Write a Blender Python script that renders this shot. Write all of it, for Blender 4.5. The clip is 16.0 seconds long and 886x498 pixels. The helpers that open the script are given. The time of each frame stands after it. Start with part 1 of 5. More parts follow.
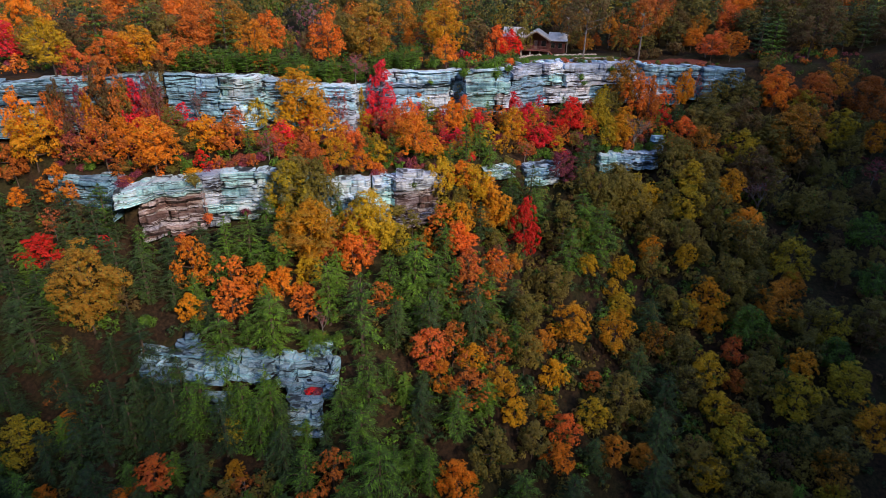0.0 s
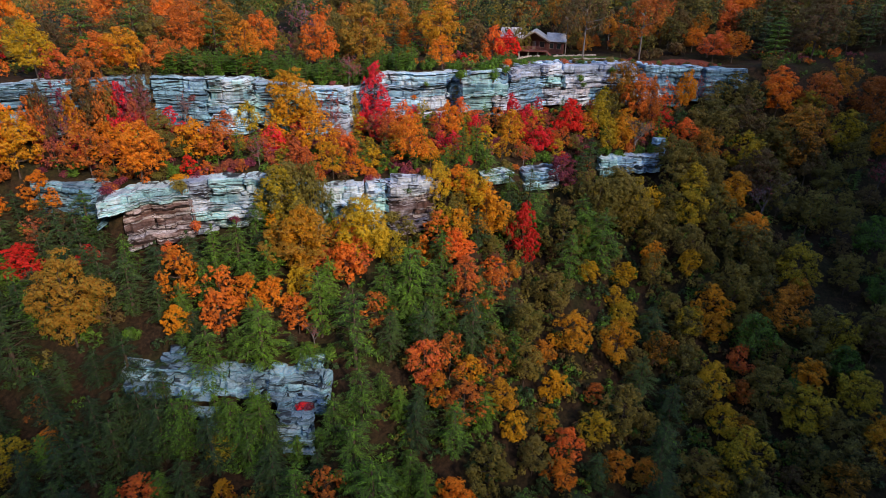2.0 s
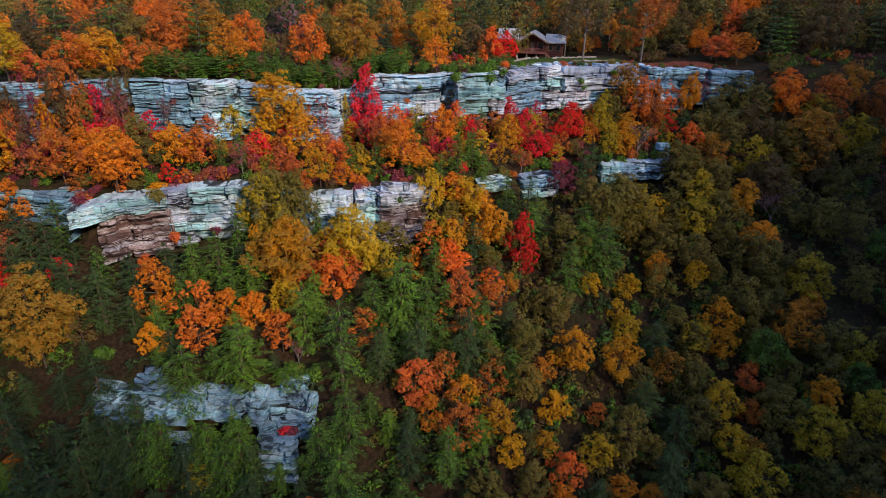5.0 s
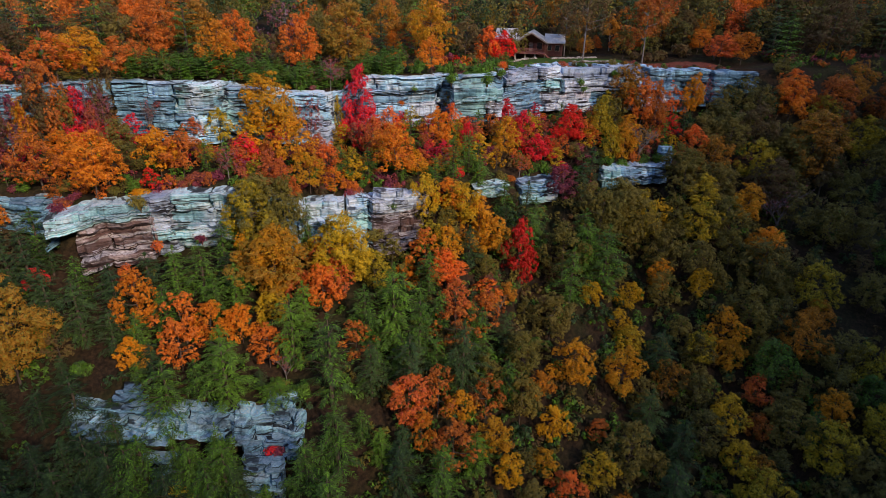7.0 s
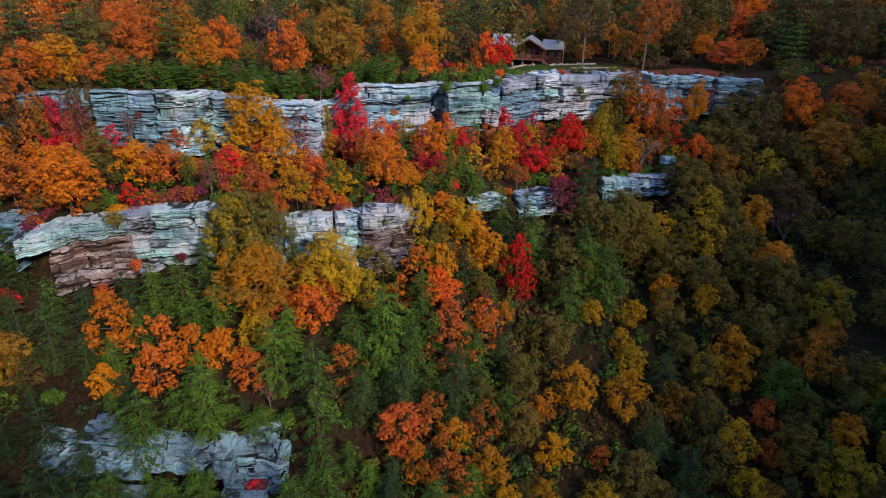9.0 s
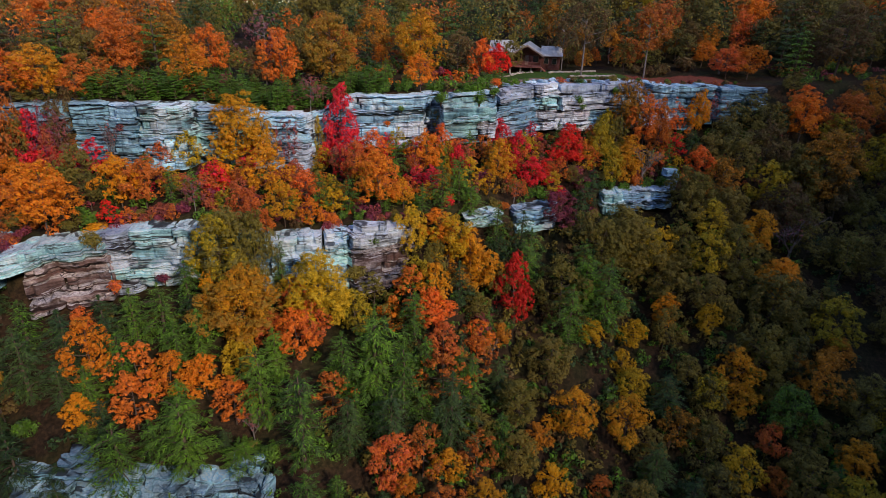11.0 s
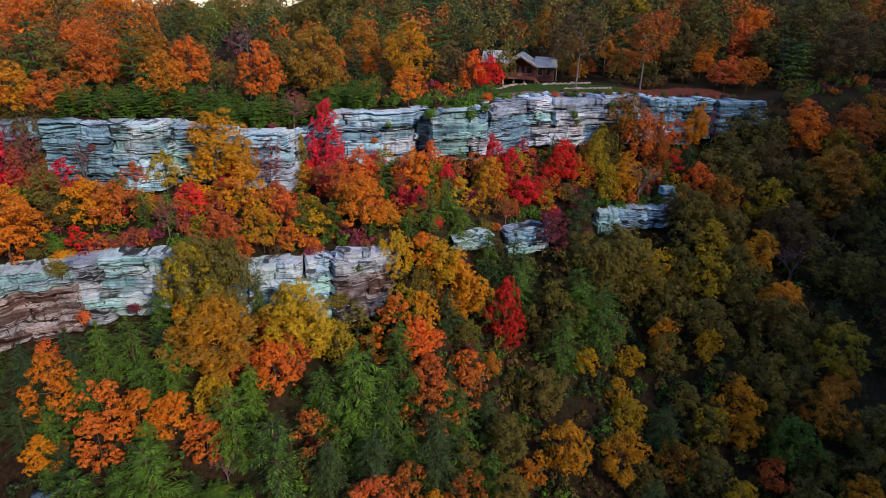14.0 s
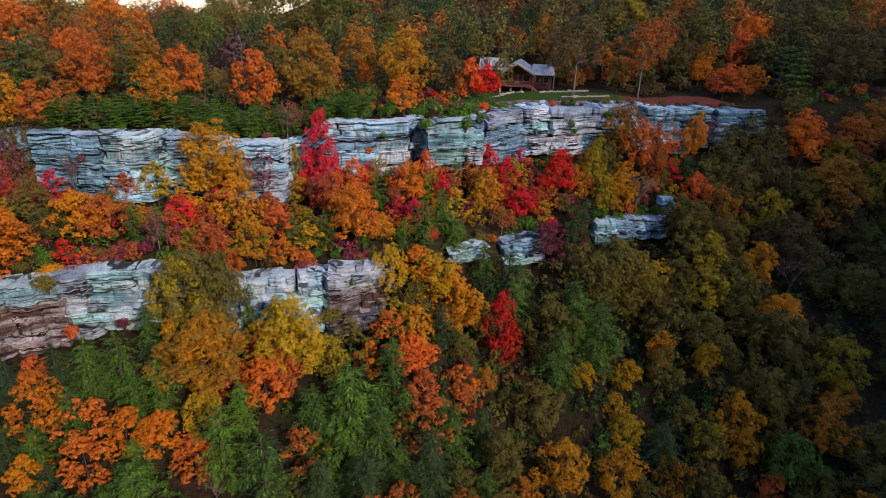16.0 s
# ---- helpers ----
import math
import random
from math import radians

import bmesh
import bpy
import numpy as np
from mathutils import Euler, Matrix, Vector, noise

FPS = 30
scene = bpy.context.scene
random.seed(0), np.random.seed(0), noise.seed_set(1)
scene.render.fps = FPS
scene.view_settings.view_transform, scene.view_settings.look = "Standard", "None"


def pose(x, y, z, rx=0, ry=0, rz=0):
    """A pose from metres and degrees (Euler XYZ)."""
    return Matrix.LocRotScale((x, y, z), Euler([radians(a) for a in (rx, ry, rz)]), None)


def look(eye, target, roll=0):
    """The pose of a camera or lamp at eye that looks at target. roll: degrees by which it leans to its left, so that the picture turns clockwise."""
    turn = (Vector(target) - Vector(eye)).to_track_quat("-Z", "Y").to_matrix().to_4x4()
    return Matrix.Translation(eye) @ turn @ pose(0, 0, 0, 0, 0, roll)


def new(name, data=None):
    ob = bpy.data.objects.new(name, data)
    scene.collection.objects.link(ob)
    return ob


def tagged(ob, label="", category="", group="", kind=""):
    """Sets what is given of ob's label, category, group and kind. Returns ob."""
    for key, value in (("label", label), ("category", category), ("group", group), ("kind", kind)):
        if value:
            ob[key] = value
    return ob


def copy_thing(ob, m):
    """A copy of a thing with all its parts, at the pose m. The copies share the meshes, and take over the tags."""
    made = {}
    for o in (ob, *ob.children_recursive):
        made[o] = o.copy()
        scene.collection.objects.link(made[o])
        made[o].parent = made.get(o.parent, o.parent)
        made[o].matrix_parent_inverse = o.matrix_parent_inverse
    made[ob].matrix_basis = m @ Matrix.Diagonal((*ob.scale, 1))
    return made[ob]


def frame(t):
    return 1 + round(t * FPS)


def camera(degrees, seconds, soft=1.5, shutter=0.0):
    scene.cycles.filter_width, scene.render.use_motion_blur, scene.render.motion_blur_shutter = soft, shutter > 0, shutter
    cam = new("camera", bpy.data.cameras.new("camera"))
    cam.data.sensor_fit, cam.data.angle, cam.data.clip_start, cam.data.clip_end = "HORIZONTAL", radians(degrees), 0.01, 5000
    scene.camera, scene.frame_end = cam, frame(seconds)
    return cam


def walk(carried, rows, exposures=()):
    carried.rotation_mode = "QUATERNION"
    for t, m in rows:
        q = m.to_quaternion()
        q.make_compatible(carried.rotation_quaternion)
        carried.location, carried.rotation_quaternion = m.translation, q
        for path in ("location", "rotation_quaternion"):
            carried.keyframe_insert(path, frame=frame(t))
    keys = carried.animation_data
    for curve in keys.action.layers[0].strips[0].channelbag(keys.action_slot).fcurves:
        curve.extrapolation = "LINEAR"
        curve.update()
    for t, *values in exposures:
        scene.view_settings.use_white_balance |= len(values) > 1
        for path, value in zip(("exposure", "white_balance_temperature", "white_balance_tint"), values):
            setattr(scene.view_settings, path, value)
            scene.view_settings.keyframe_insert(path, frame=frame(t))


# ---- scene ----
cam = camera(74.1, 16.0, soft=0.9)
PATH = [
    (0, (2.116, 6.932, 17.413), (2.042, 8.749, 16.58), 1.6),
    (0.5, (2.204, 7.798, 17.349), (2.131, 9.616, 16.517), 1.5),
    (1, (2.279, 8.617, 17.283), (2.207, 10.435, 16.452), 1.5),
    (1.5, (2.354, 9.449, 17.183), (2.283, 11.267, 16.352), 1.5),
    (2, (2.426, 10.3, 17.048), (2.355, 12.118, 16.219), 1.4),
    (2.5, (2.505, 11.15, 16.922), (2.435, 12.969, 16.093), 1.5),
    (3, (2.62, 11.964, 16.815), (2.55, 13.783, 15.988), 1.4),
    (3.5, (2.747, 12.779, 16.724), (2.677, 14.599, 15.898), 1.4),
    (4, (2.856, 13.659, 16.645), (2.786, 15.48, 15.821), 1.4),
    (6.5, (3.378, 18.374, 16.087), (3.313, 20.196, 15.265), 1.4),
    (7, (3.438, 19.386, 16.071), (3.374, 21.208, 15.249), 1.4),
    (7.5, (3.516, 20.498, 16.115), (3.453, 22.32, 15.294), 1.4),
    (8, (3.638, 21.642, 16.189), (3.577, 23.466, 15.369), 1.4),
    (8.5, (3.788, 22.807, 16.276), (3.728, 24.632, 15.459), 1.4),
    (9, (3.955, 23.954, 16.402), (3.895, 25.78, 15.588), 1.4),
    (11.5, (4.522, 29.151, 17.709), (4.469, 30.978, 16.896), 1.5),
    (12, (4.695, 30.051, 17.916), (4.644, 31.878, 17.104), 1.5),
    (12.5, (4.906, 30.913, 18.161), (4.857, 32.74, 17.35), 1.5),
    (13, (5.104, 31.658, 18.439), (5.055, 33.486, 17.629), 1.5),
    (13.5, (5.269, 32.345, 18.728), (5.222, 34.173, 17.919), 1.6),
    (14, (5.461, 32.947, 19.007), (5.416, 34.775, 18.199), 1.6),
    (14.5, (5.625, 33.5, 19.243), (5.58, 35.329, 18.435), 1.6),
    (15, (5.783, 33.912, 19.479), (5.739, 35.742, 18.673), 1.7),
    (15.5, (5.892, 34.242, 19.679), (5.848, 36.073, 18.876), 1.7),
    (16, (5.964, 34.576, 19.839), (5.922, 36.408, 19.039), 1.7),
]
walk(cam, [(t, look(eye, target, roll)) for t, eye, target, roll in PATH], exposures=[(0.0, -0.38, 7900, 27), (6.5, -0.62, 7900, 27), (16.0, -0.76, 7700, 27)])

# ---- light: low sun through thin cloud, partly blocked by an added ridge across the valley ----
SUN_ELEVATION, SUN_AZIMUTH = 30.0, 140.0   # degrees; azimuth from +y towards +x
world = bpy.data.worlds.new("world")
scene.world = world
world.use_nodes = True
wn = world.node_tree.nodes
sky = wn.new("ShaderNodeTexSky")
sky.sky_type = "NISHITA"
sky.sun_disc = False
sky.sun_elevation, sky.sun_rotation = radians(SUN_ELEVATION), radians(SUN_AZIMUTH)
sky.dust_density, sky.air_density, sky.ozone_density = 0.1, 0.8, 3.5
wn["Background"].inputs["Strength"].default_value = 0.42
world.node_tree.links.new(sky.outputs["Color"], wn["Background"].inputs["Color"])
sun = new("sun", bpy.data.lights.new("sun", "SUN"))
sun.data.energy, sun.data.angle, sun.data.color = 4.3, radians(6), (1.0, 0.91, 0.78)
se, sa = radians(SUN_ELEVATION), radians(SUN_AZIMUTH)
sun_way = Vector((math.cos(se) * math.sin(sa), math.cos(se) * math.cos(sa), math.sin(se)))
sun.matrix_world = look(sun_way * 300, (0, 0, 0))


# ---- materials ----
class Nodes:
    def __init__(self, name):
        self.mat = bpy.data.materials.new(name)
        self.mat.use_nodes = True
        self.tree = self.mat.node_tree
        self.bsdf = self.tree.nodes["Principled BSDF"]

    def node(self, kind):
        return self.tree.nodes.new("ShaderNode" + kind)

    def link(self, a, b):
        self.tree.links.new(a, b)

    def position(self, scale=(1, 1, 1)):
        g = self.node("NewGeometry")
        m = self.node("Mapping")
        m.inputs["Scale"].default_value = scale
        self.link(g.outputs["Position"], m.inputs["Vector"])
        return m.outputs["Vector"]

    def noise(self, vector, scale, detail=4, rough=0.6):
        n = self.node("TexNoise")
        n.inputs["Scale"].default_value, n.inputs["Detail"].default_value, n.inputs["Roughness"].default_value = scale, detail, rough
        if vector is not None:
            self.link(vector, n.inputs["Vector"])
        return n.outputs["Fac"]

    def ramp(self, fac, stops):
        r = self.node("ValToRGB")
        while len(r.color_ramp.elements) < len(stops):
            r.color_ramp.elements.new(0.5)
        for el, (at, c) in zip(r.color_ramp.elements, stops):
            el.position, el.color = at, (*c, 1)
        self.link(fac, r.inputs["Fac"])
        return r.outputs["Color"]

    def mix(self, fac, a, b, blend="MIX"):
        m = self.node("Mix")
        m.data_type, m.blend_type = "RGBA", blend
        for socket, value in ((m.inputs[0], fac), (m.inputs[6], a), (m.inputs[7], b)):
            if isinstance(value, bpy.types.NodeSocket):
                self.link(value, socket)
            elif isinstance(value, tuple):
                socket.default_value = (*value, 1)
            else:
                socket.default_value = value
        return m.outputs[2]

    def math(self, op, a, b=0.0, clamp=False):
        m = self.node("Math")
        m.operation, m.use_clamp = op, clamp
        for socket, value in zip(m.inputs, (a, b)):
            if isinstance(value, bpy.types.NodeSocket):
                self.link(value, socket)
            else:
                socket.default_value = value
        return m.outputs[0]

    def bump(self, height, strength, distance):
        b = self.node("Bump")
        b.inputs["Strength"].default_value, b.inputs["Distance"].default_value = strength, distance
        self.link(height, b.inputs["Height"])
        self.link(b.outputs["Normal"], self.bsdf.inputs["Normal"])

    def done(self, color, rough=0.9, spec=0.2):
        if isinstance(color, tuple):
            self.bsdf.inputs["Base Color"].default_value = (*color, 1)
        else:
            self.link(color, self.bsdf.inputs["Base Color"])
        self.bsdf.inputs["Roughness"].default_value = rough
        self.bsdf.inputs["Specular IOR Level"].default_value = spec
        return self.mat


def shade(c, k, warm=0.0):
    return (min(c[0] * k * (1 + warm), 1), min(c[1] * k, 1), min(c[2] * k * (1 - warm), 1))


TONES = {
    "orange": (0.88, 0.25, 0.025), "gold": (0.76, 0.40, 0.022), "amber": (0.82, 0.32, 0.024), "yellow": (0.74, 0.48, 0.025), "lime": (0.46, 0.39, 0.035), "olive": (0.29, 0.245, 0.04),
    "dusk": (0.152, 0.148, 0.05), "brown": (0.19, 0.10, 0.045), "rust": (0.62, 0.18, 0.045), "ember": (0.92, 0.19, 0.07), "scarlet": (0.92, 0.045, 0.03),
    "crimson": (0.88, 0.045, 0.10), "rose": (0.40, 0.10, 0.09), "plum": (0.27, 0.05, 0.11), "mauve": (0.28, 0.14, 0.16), "green": (0.072, 0.152, 0.038), "umber": (0.34, 0.18, 0.03),
    "bronze": (0.52, 0.245, 0.028), "dark": (0.036, 0.086, 0.038), "fern": (0.13, 0.34, 0.03)}
# what single leaves drift towards in each tone
DRIFT = {
    "orange": "amber", "gold": "amber", "amber": "gold", "yellow": "gold", "lime": "yellow", "olive": "dusk", "dusk": "olive", "brown": "dusk", "rust": "orange", "ember": "orange",
    "scarlet": "scarlet", "crimson": "scarlet", "rose": "rust", "plum": "rose", "mauve": "rose", "green": "fern", "umber": "amber", "bronze": "olive", "dark": "green", "fern": "green"}


def leaf_material(tone):
    n = Nodes("leaves " + tone)
    base, other = TONES[tone], TONES[DRIFT[tone]]
    island = n.node("NewGeometry").outputs["Random Per Island"]
    tint = n.ramp(island, [(0.0, shade(base, 0.5)), (0.3, shade(base, 0.8)), (0.65, shade(base, 1.0)), (0.9, shade(other, 1.12)), (1.0, shade(other, 1.3))])
    patch = n.noise(n.position(), 0.55, 3)
    tint = n.mix(n.ramp(patch, [(0.50, (0, 0, 0)), (0.68, (0.5, 0.5, 0.5))]), tint, other)
    each = n.node("ObjectInfo").outputs["Random"]
    tint = n.mix(n.ramp(each, [(0.45, (0, 0, 0)), (0.95, (0.4, 0.4, 0.4))]), tint, shade(other, 0.95))
    tint = n.mix(1.0, tint, n.ramp(each, [(0.0, (0.75, 0.80, 0.8)), (0.5, (1, 1, 1)), (1.0, (1.2, 1.08, 1.0))]), "MULTIPLY")
    n.done(tint, 0.62, 0.25)
    lucent = n.node("BsdfTranslucent")
    n.link(tint, lucent.inputs["Color"])
    both = n.node("MixShader")
    both.inputs[0].default_value = 0.18
    n.link(n.bsdf.outputs[0], both.inputs[1])
    n.link(lucent.outputs[0], both.inputs[2])
    n.link(both.outputs[0], n.tree.nodes["Material Output"].inputs["Surface"])
    return n.mat


LEAF = {tone: leaf_material(tone) for tone in TONES}


def bark_material(name, c):
    n = Nodes(name)
    grain = n.noise(n.position((6, 6, 0.8)), 2.0, 5)
    n.bump(grain, 0.6, 0.03)
    return n.done(n.ramp(grain, [(0.3, shade(c, 0.5)), (0.7, shade(c, 1.3))]), 0.9)


BARK = bark_material("grey brown bark", (0.13, 0.10, 0.08))
PALE_BARK = bark_material("pale grey bark", (0.24, 0.23, 0.23))


def rock_material(name, pale, mid, dark, stain, stain_amount, white=0.75):
    n = Nodes(name)
    strata = n.noise(n.position((0.05, 0.05, 0.85)), 1.5, 5, 0.62)
    blotch = n.noise(n.position(), 0.42, 5)
    fine = n.noise(n.position((1, 1, 1.6)), 4.0, 6, 0.7)
    c = n.ramp(strata, [(0.33, shade(mid, 0.5)), (0.42, mid), (0.54, pale), (0.68, shade(pale, 1.15))])
    c = n.mix(n.ramp(blotch, [(0.5 - stain_amount, (0, 0, 0)), (0.66 - stain_amount, (0.85, 0.85, 0.85))]), c, stain)
    # faces turned upward are coloured paler, putting sunlight on ledge tops into the stone
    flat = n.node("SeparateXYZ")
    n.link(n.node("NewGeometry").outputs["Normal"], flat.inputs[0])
    ledge_light = n.ramp(flat.outputs[2], [(0.55, (0, 0, 0)), (0.85, (0.9, 0.9, 0.9))])
    c = n.mix(ledge_light, c, n.ramp(fine, [(0.3, pale), (0.6, tuple(0.45 * v + min(0.5, 0.7 * white) for v in pale))]))
    weather = n.noise(n.position((1, 1, 1.3)), 0.21, 4, 0.6)
    c = n.mix(1.0, c, n.ramp(weather, [(0.36, (0.62, 0.66, 0.72)), (0.48, (0.95, 0.95, 0.95)), (0.60, (1.34, 1.34, 1.32))]), "MULTIPLY")
    bleach = n.noise(n.position((0.8, 0.8, 1.0)), 0.17, 3, 0.5)
    c = n.mix(n.ramp(bleach, [(0.57, (0, 0, 0)), (0.66, (white,) * 3)]), c, (0.70, 0.84, 0.92))
    streak = n.noise(n.position((1.1, 1.1, 0.12)), 1.2, 4)
    c = n.mix(n.ramp(streak, [(0.60, (0, 0, 0)), (0.72, (0.4, 0.4, 0.4))]), c, shade(mid, 0.45))
    c = n.mix(0.55, c, n.ramp(fine, [(0.35, (0.12, 0.12, 0.12)), (0.62, (0.85, 0.85, 0.85))]), "OVERLAY")
    each = n.node("ObjectInfo").outputs["Random"]
    c = n.mix(1.0, c, n.ramp(each, [(0.0, (0.60, 0.67, 0.76)), (0.55, (0.95, 0.96, 0.97)), (1.0, (1.12, 1.12, 1.12))]), "MULTIPLY")
    where = n.ramp(n.noise(n.position((1, 1, 1.5)), 0.3, 3), [(0.42, (0.15, 0.15, 0.15)), (0.54, (1, 1, 1))])
    for stretch, scale, amount in (((0.05, 0.05, 0.8), 1.0, 1.0), ((0.07, 0.07, 1.2), 1.5, 0.9), ((0.5, 0.5, 0.08), 0.55, 0.4)):
        line = n.noise(n.position(stretch), scale, 2, 0.45)
        dark_line = n.mix(1.0, n.ramp(line, [(0.480, (0, 0, 0)), (0.488, (amount,) * 3), (0.512, (amount,) * 3), (0.520, (0, 0, 0))]), where, "MULTIPLY")
        c = n.mix(dark_line, c, shade(dark, 0.7))
    both = n.math("ADD", n.math("MULTIPLY", strata, 1.0), n.math("MULTIPLY", fine, 0.5))
    n.bump(both, 0.9, 0.3)
    return n.done(c, 0.88, 0.25)


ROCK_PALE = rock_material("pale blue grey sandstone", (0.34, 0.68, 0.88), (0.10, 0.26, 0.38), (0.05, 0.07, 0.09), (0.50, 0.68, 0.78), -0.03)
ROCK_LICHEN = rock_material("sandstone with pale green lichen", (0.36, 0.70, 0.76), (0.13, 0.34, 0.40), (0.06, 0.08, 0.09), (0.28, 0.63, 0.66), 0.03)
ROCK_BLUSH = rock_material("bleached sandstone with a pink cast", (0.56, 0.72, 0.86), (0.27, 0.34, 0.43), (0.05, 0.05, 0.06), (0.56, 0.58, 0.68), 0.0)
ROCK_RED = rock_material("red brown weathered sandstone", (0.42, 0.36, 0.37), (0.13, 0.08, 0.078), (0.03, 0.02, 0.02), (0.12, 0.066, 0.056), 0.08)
# darker, bluer copy of the sandstone whose colour stands in for shade
ROCK_SHADE_BLUE = rock_material("blue grey sandstone with shade in its colour", (0.24, 0.55, 0.70), (0.08, 0.21, 0.30), (0.02, 0.03, 0.04), (0.13, 0.27, 0.36), 0.0, 0.3)


def ground_material():
    n = Nodes("forest floor")
    pos = n.position()
    litter = n.noise(pos, 1.8, 6, 0.7)
    broad = n.noise(pos, 0.12, 3)
    c = n.ramp(litter, [(0.3, (0.014, 0.011, 0.008)), (0.5, (0.038, 0.026, 0.016)), (0.7, (0.085, 0.05, 0.028))])
    c = n.mix(n.ramp(broad, [(0.45, (0, 0, 0)), (0.6, (0.6, 0.6, 0.6))]), c, n.ramp(litter, [(0.3, (0.012, 0.018, 0.008)), (0.7, (0.05, 0.06, 0.02))]))
    xyz = n.node("SeparateXYZ")
    n.link(n.node("NewGeometry").outputs["Position"], xyz.inputs[0])

    def patch(cx, cy, rx, ry):
        dx = n.math("DIVIDE", n.math("SUBTRACT", xyz.outputs[0], cx), rx)
        dy = n.math("DIVIDE", n.math("SUBTRACT", xyz.outputs[1], cy), ry)
        d = n.math("SQRT", n.math("ADD", n.math("MULTIPLY", dx, dx), n.math("MULTIPLY", dy, dy)))
        d = n.math("ADD", d, n.math("MULTIPLY", n.math("SUBTRACT", n.noise(pos, 0.5, 4), 0.5), 0.5))
        return n.ramp(d, [(0.92, (1, 1, 1)), (1.0, (0, 0, 0))])

    red = n.ramp(litter, [(0.3, (0.12, 0.03, 0.02)), (0.7, (0.36, 0.11, 0.07))])
    grass = n.ramp(n.noise(pos, 3.0, 5), [(0.3, (0.025, 0.06, 0.012)), (0.7, (0.07, 0.15, 0.03))])
    dust = n.ramp(litter, [(0.3, (0.22, 0.13, 0.10)), (0.7, (0.42, 0.30, 0.25))])
    c = n.mix(patch(50, 160, 13, 8), c, red)
    c = n.mix(patch(24, 155, 20, 12), c, dust)
    c = n.mix(patch(22, 160, 20, 8.5), c, grass)
    n.bump(litter, 0.7, 0.12)
    return n.done(c, 0.95, 0.1)


GROUND = ground_material()


# ---- the lie of the land: three rock steps down a wooded slope ----
def lerp_table(x, table):
    return np.interp(x, [a for a, b in table], [b for a, b in table])


UPPER_Y = [(-200, 88), (-110, 92), (-73, 101), (-66, 105.5), (-60, 111), (-54.5, 116), (-52.5, 112.3), (-37.5, 115), (-36.5, 118.5), (-31, 119.5), (-28, 118.5), (-21, 121.5),
           (-20, 126), (-14.8, 127), (-3, 131), (-1.8, 134), (-0.3, 134), (0.3, 129), (9.2, 132.5), (10, 135.5), (18, 142), (37, 145), (46, 151), (58, 152.5), (72, 155), (88, 162), (112, 176), (200, 190)]
UPPER_Z = [(-200, 0.5), (-37.5, 0.7), (-36, -0.3), (-28, -1.0), (-21, -1.6), (-19.5, -2.0), (-15, 0.8), (0, 0.5), (10, 1.0), (18, 1.5), (38, 1.5), (46, 0.4), (60, 0.4), (90, 1), (200, 8)]
UPPER_H = [(-200, 7), (-52, 8.5), (10, 9), (50, 8), (60, 6), (68, 1.0), (80, 0.3), (200, 0.3)]
MID_Y = [(-200, 75), (-110, 84), (-66, 96), (-53.6, 95), (-52.6, 90.5), (-43, 95.5), (-31, 97.6), (-22, 98), (-11, 101), (-10.4, 100.6), (-3.6, 104), (1, 109), (13, 119), (20, 122.5), (30, 128.5), (42, 131),
         (50, 132), (60, 134), (80, 141), (110, 155), (200, 170)]
MID_Z = [(-200, -13), (-66, -13.2), (-53.6, -13.4), (-52.6, -14), (-48, -12.8), (-40, -12.2), (-31, -11.5), (-24, -12.2), (-20, -13), (-11.5, -12.9), (-3.6, -13), (13, -15), (24, -15.2),
         (42, -14.6), (60, -17), (80, -20), (200, -14)]
MID_H = [(-200, 0.3), (-68, 0.3), (-66, 4.5), (-53.6, 5), (-52.6, 9), (-38, 9), (-30, 7.5), (-12, 8), (-10, 9), (-4, 9), (-2.5, 2.5), (-1, 0.3), (4, 0.3), (5.5, 2.6), (10, 2.4), (10.6, 0.3), (12.6, 0.3), (13.4, 3.4), (19.6, 3), (20.4, 0.3), (24, 0.3),
         (25, 0.3), (28, 0.3), (29.5, 3.4), (41, 3.4), (43, 0.4), (200, 0.3)]
LOW_Y = [(-200, 64), (-100, 70), (-56, 75.5), (-46, 75.2), (-30, 75.5), (-19, 76.5), (-8, 74.5), (0, 74), (200, 76)]
LOW_Z = [(-200, -30), (-56, -31.8), (-36, -32.4), (-24, -32.6), (-16, -32.6), (-13, -34), (-8, -38), (-3, -40.5), (5, -43.5), (13, -47), (28, -53), (41, -56), (60, -56), (110, -48), (200, -30)]
# crest heights of the added, unseen ridge, set by where its shadow falls
SHADE_RIDGE = [(-321, 176), (150, 168), (175, 157), (199, 153), (240, 157), (269, 165), (289, 177), (307, 207), (324, 236), (341, 261), (362, 278), (395, 306), (779, 300)]
LOW_H = [(-200, 1), (-60, 1.2), (-46, 1.2), (-44.6, 1.3), (-44, 4.4), (-35, 4.6), (-16, 4.6), (-15.4, 1.3), (-11, 1.2), (0, 0.3), (200, 0.3)]


def smooth(a, b, v):
    t = np.clip((v - a) / (b - a), 0, 1)
    return t * t * (3 - 2 * t)


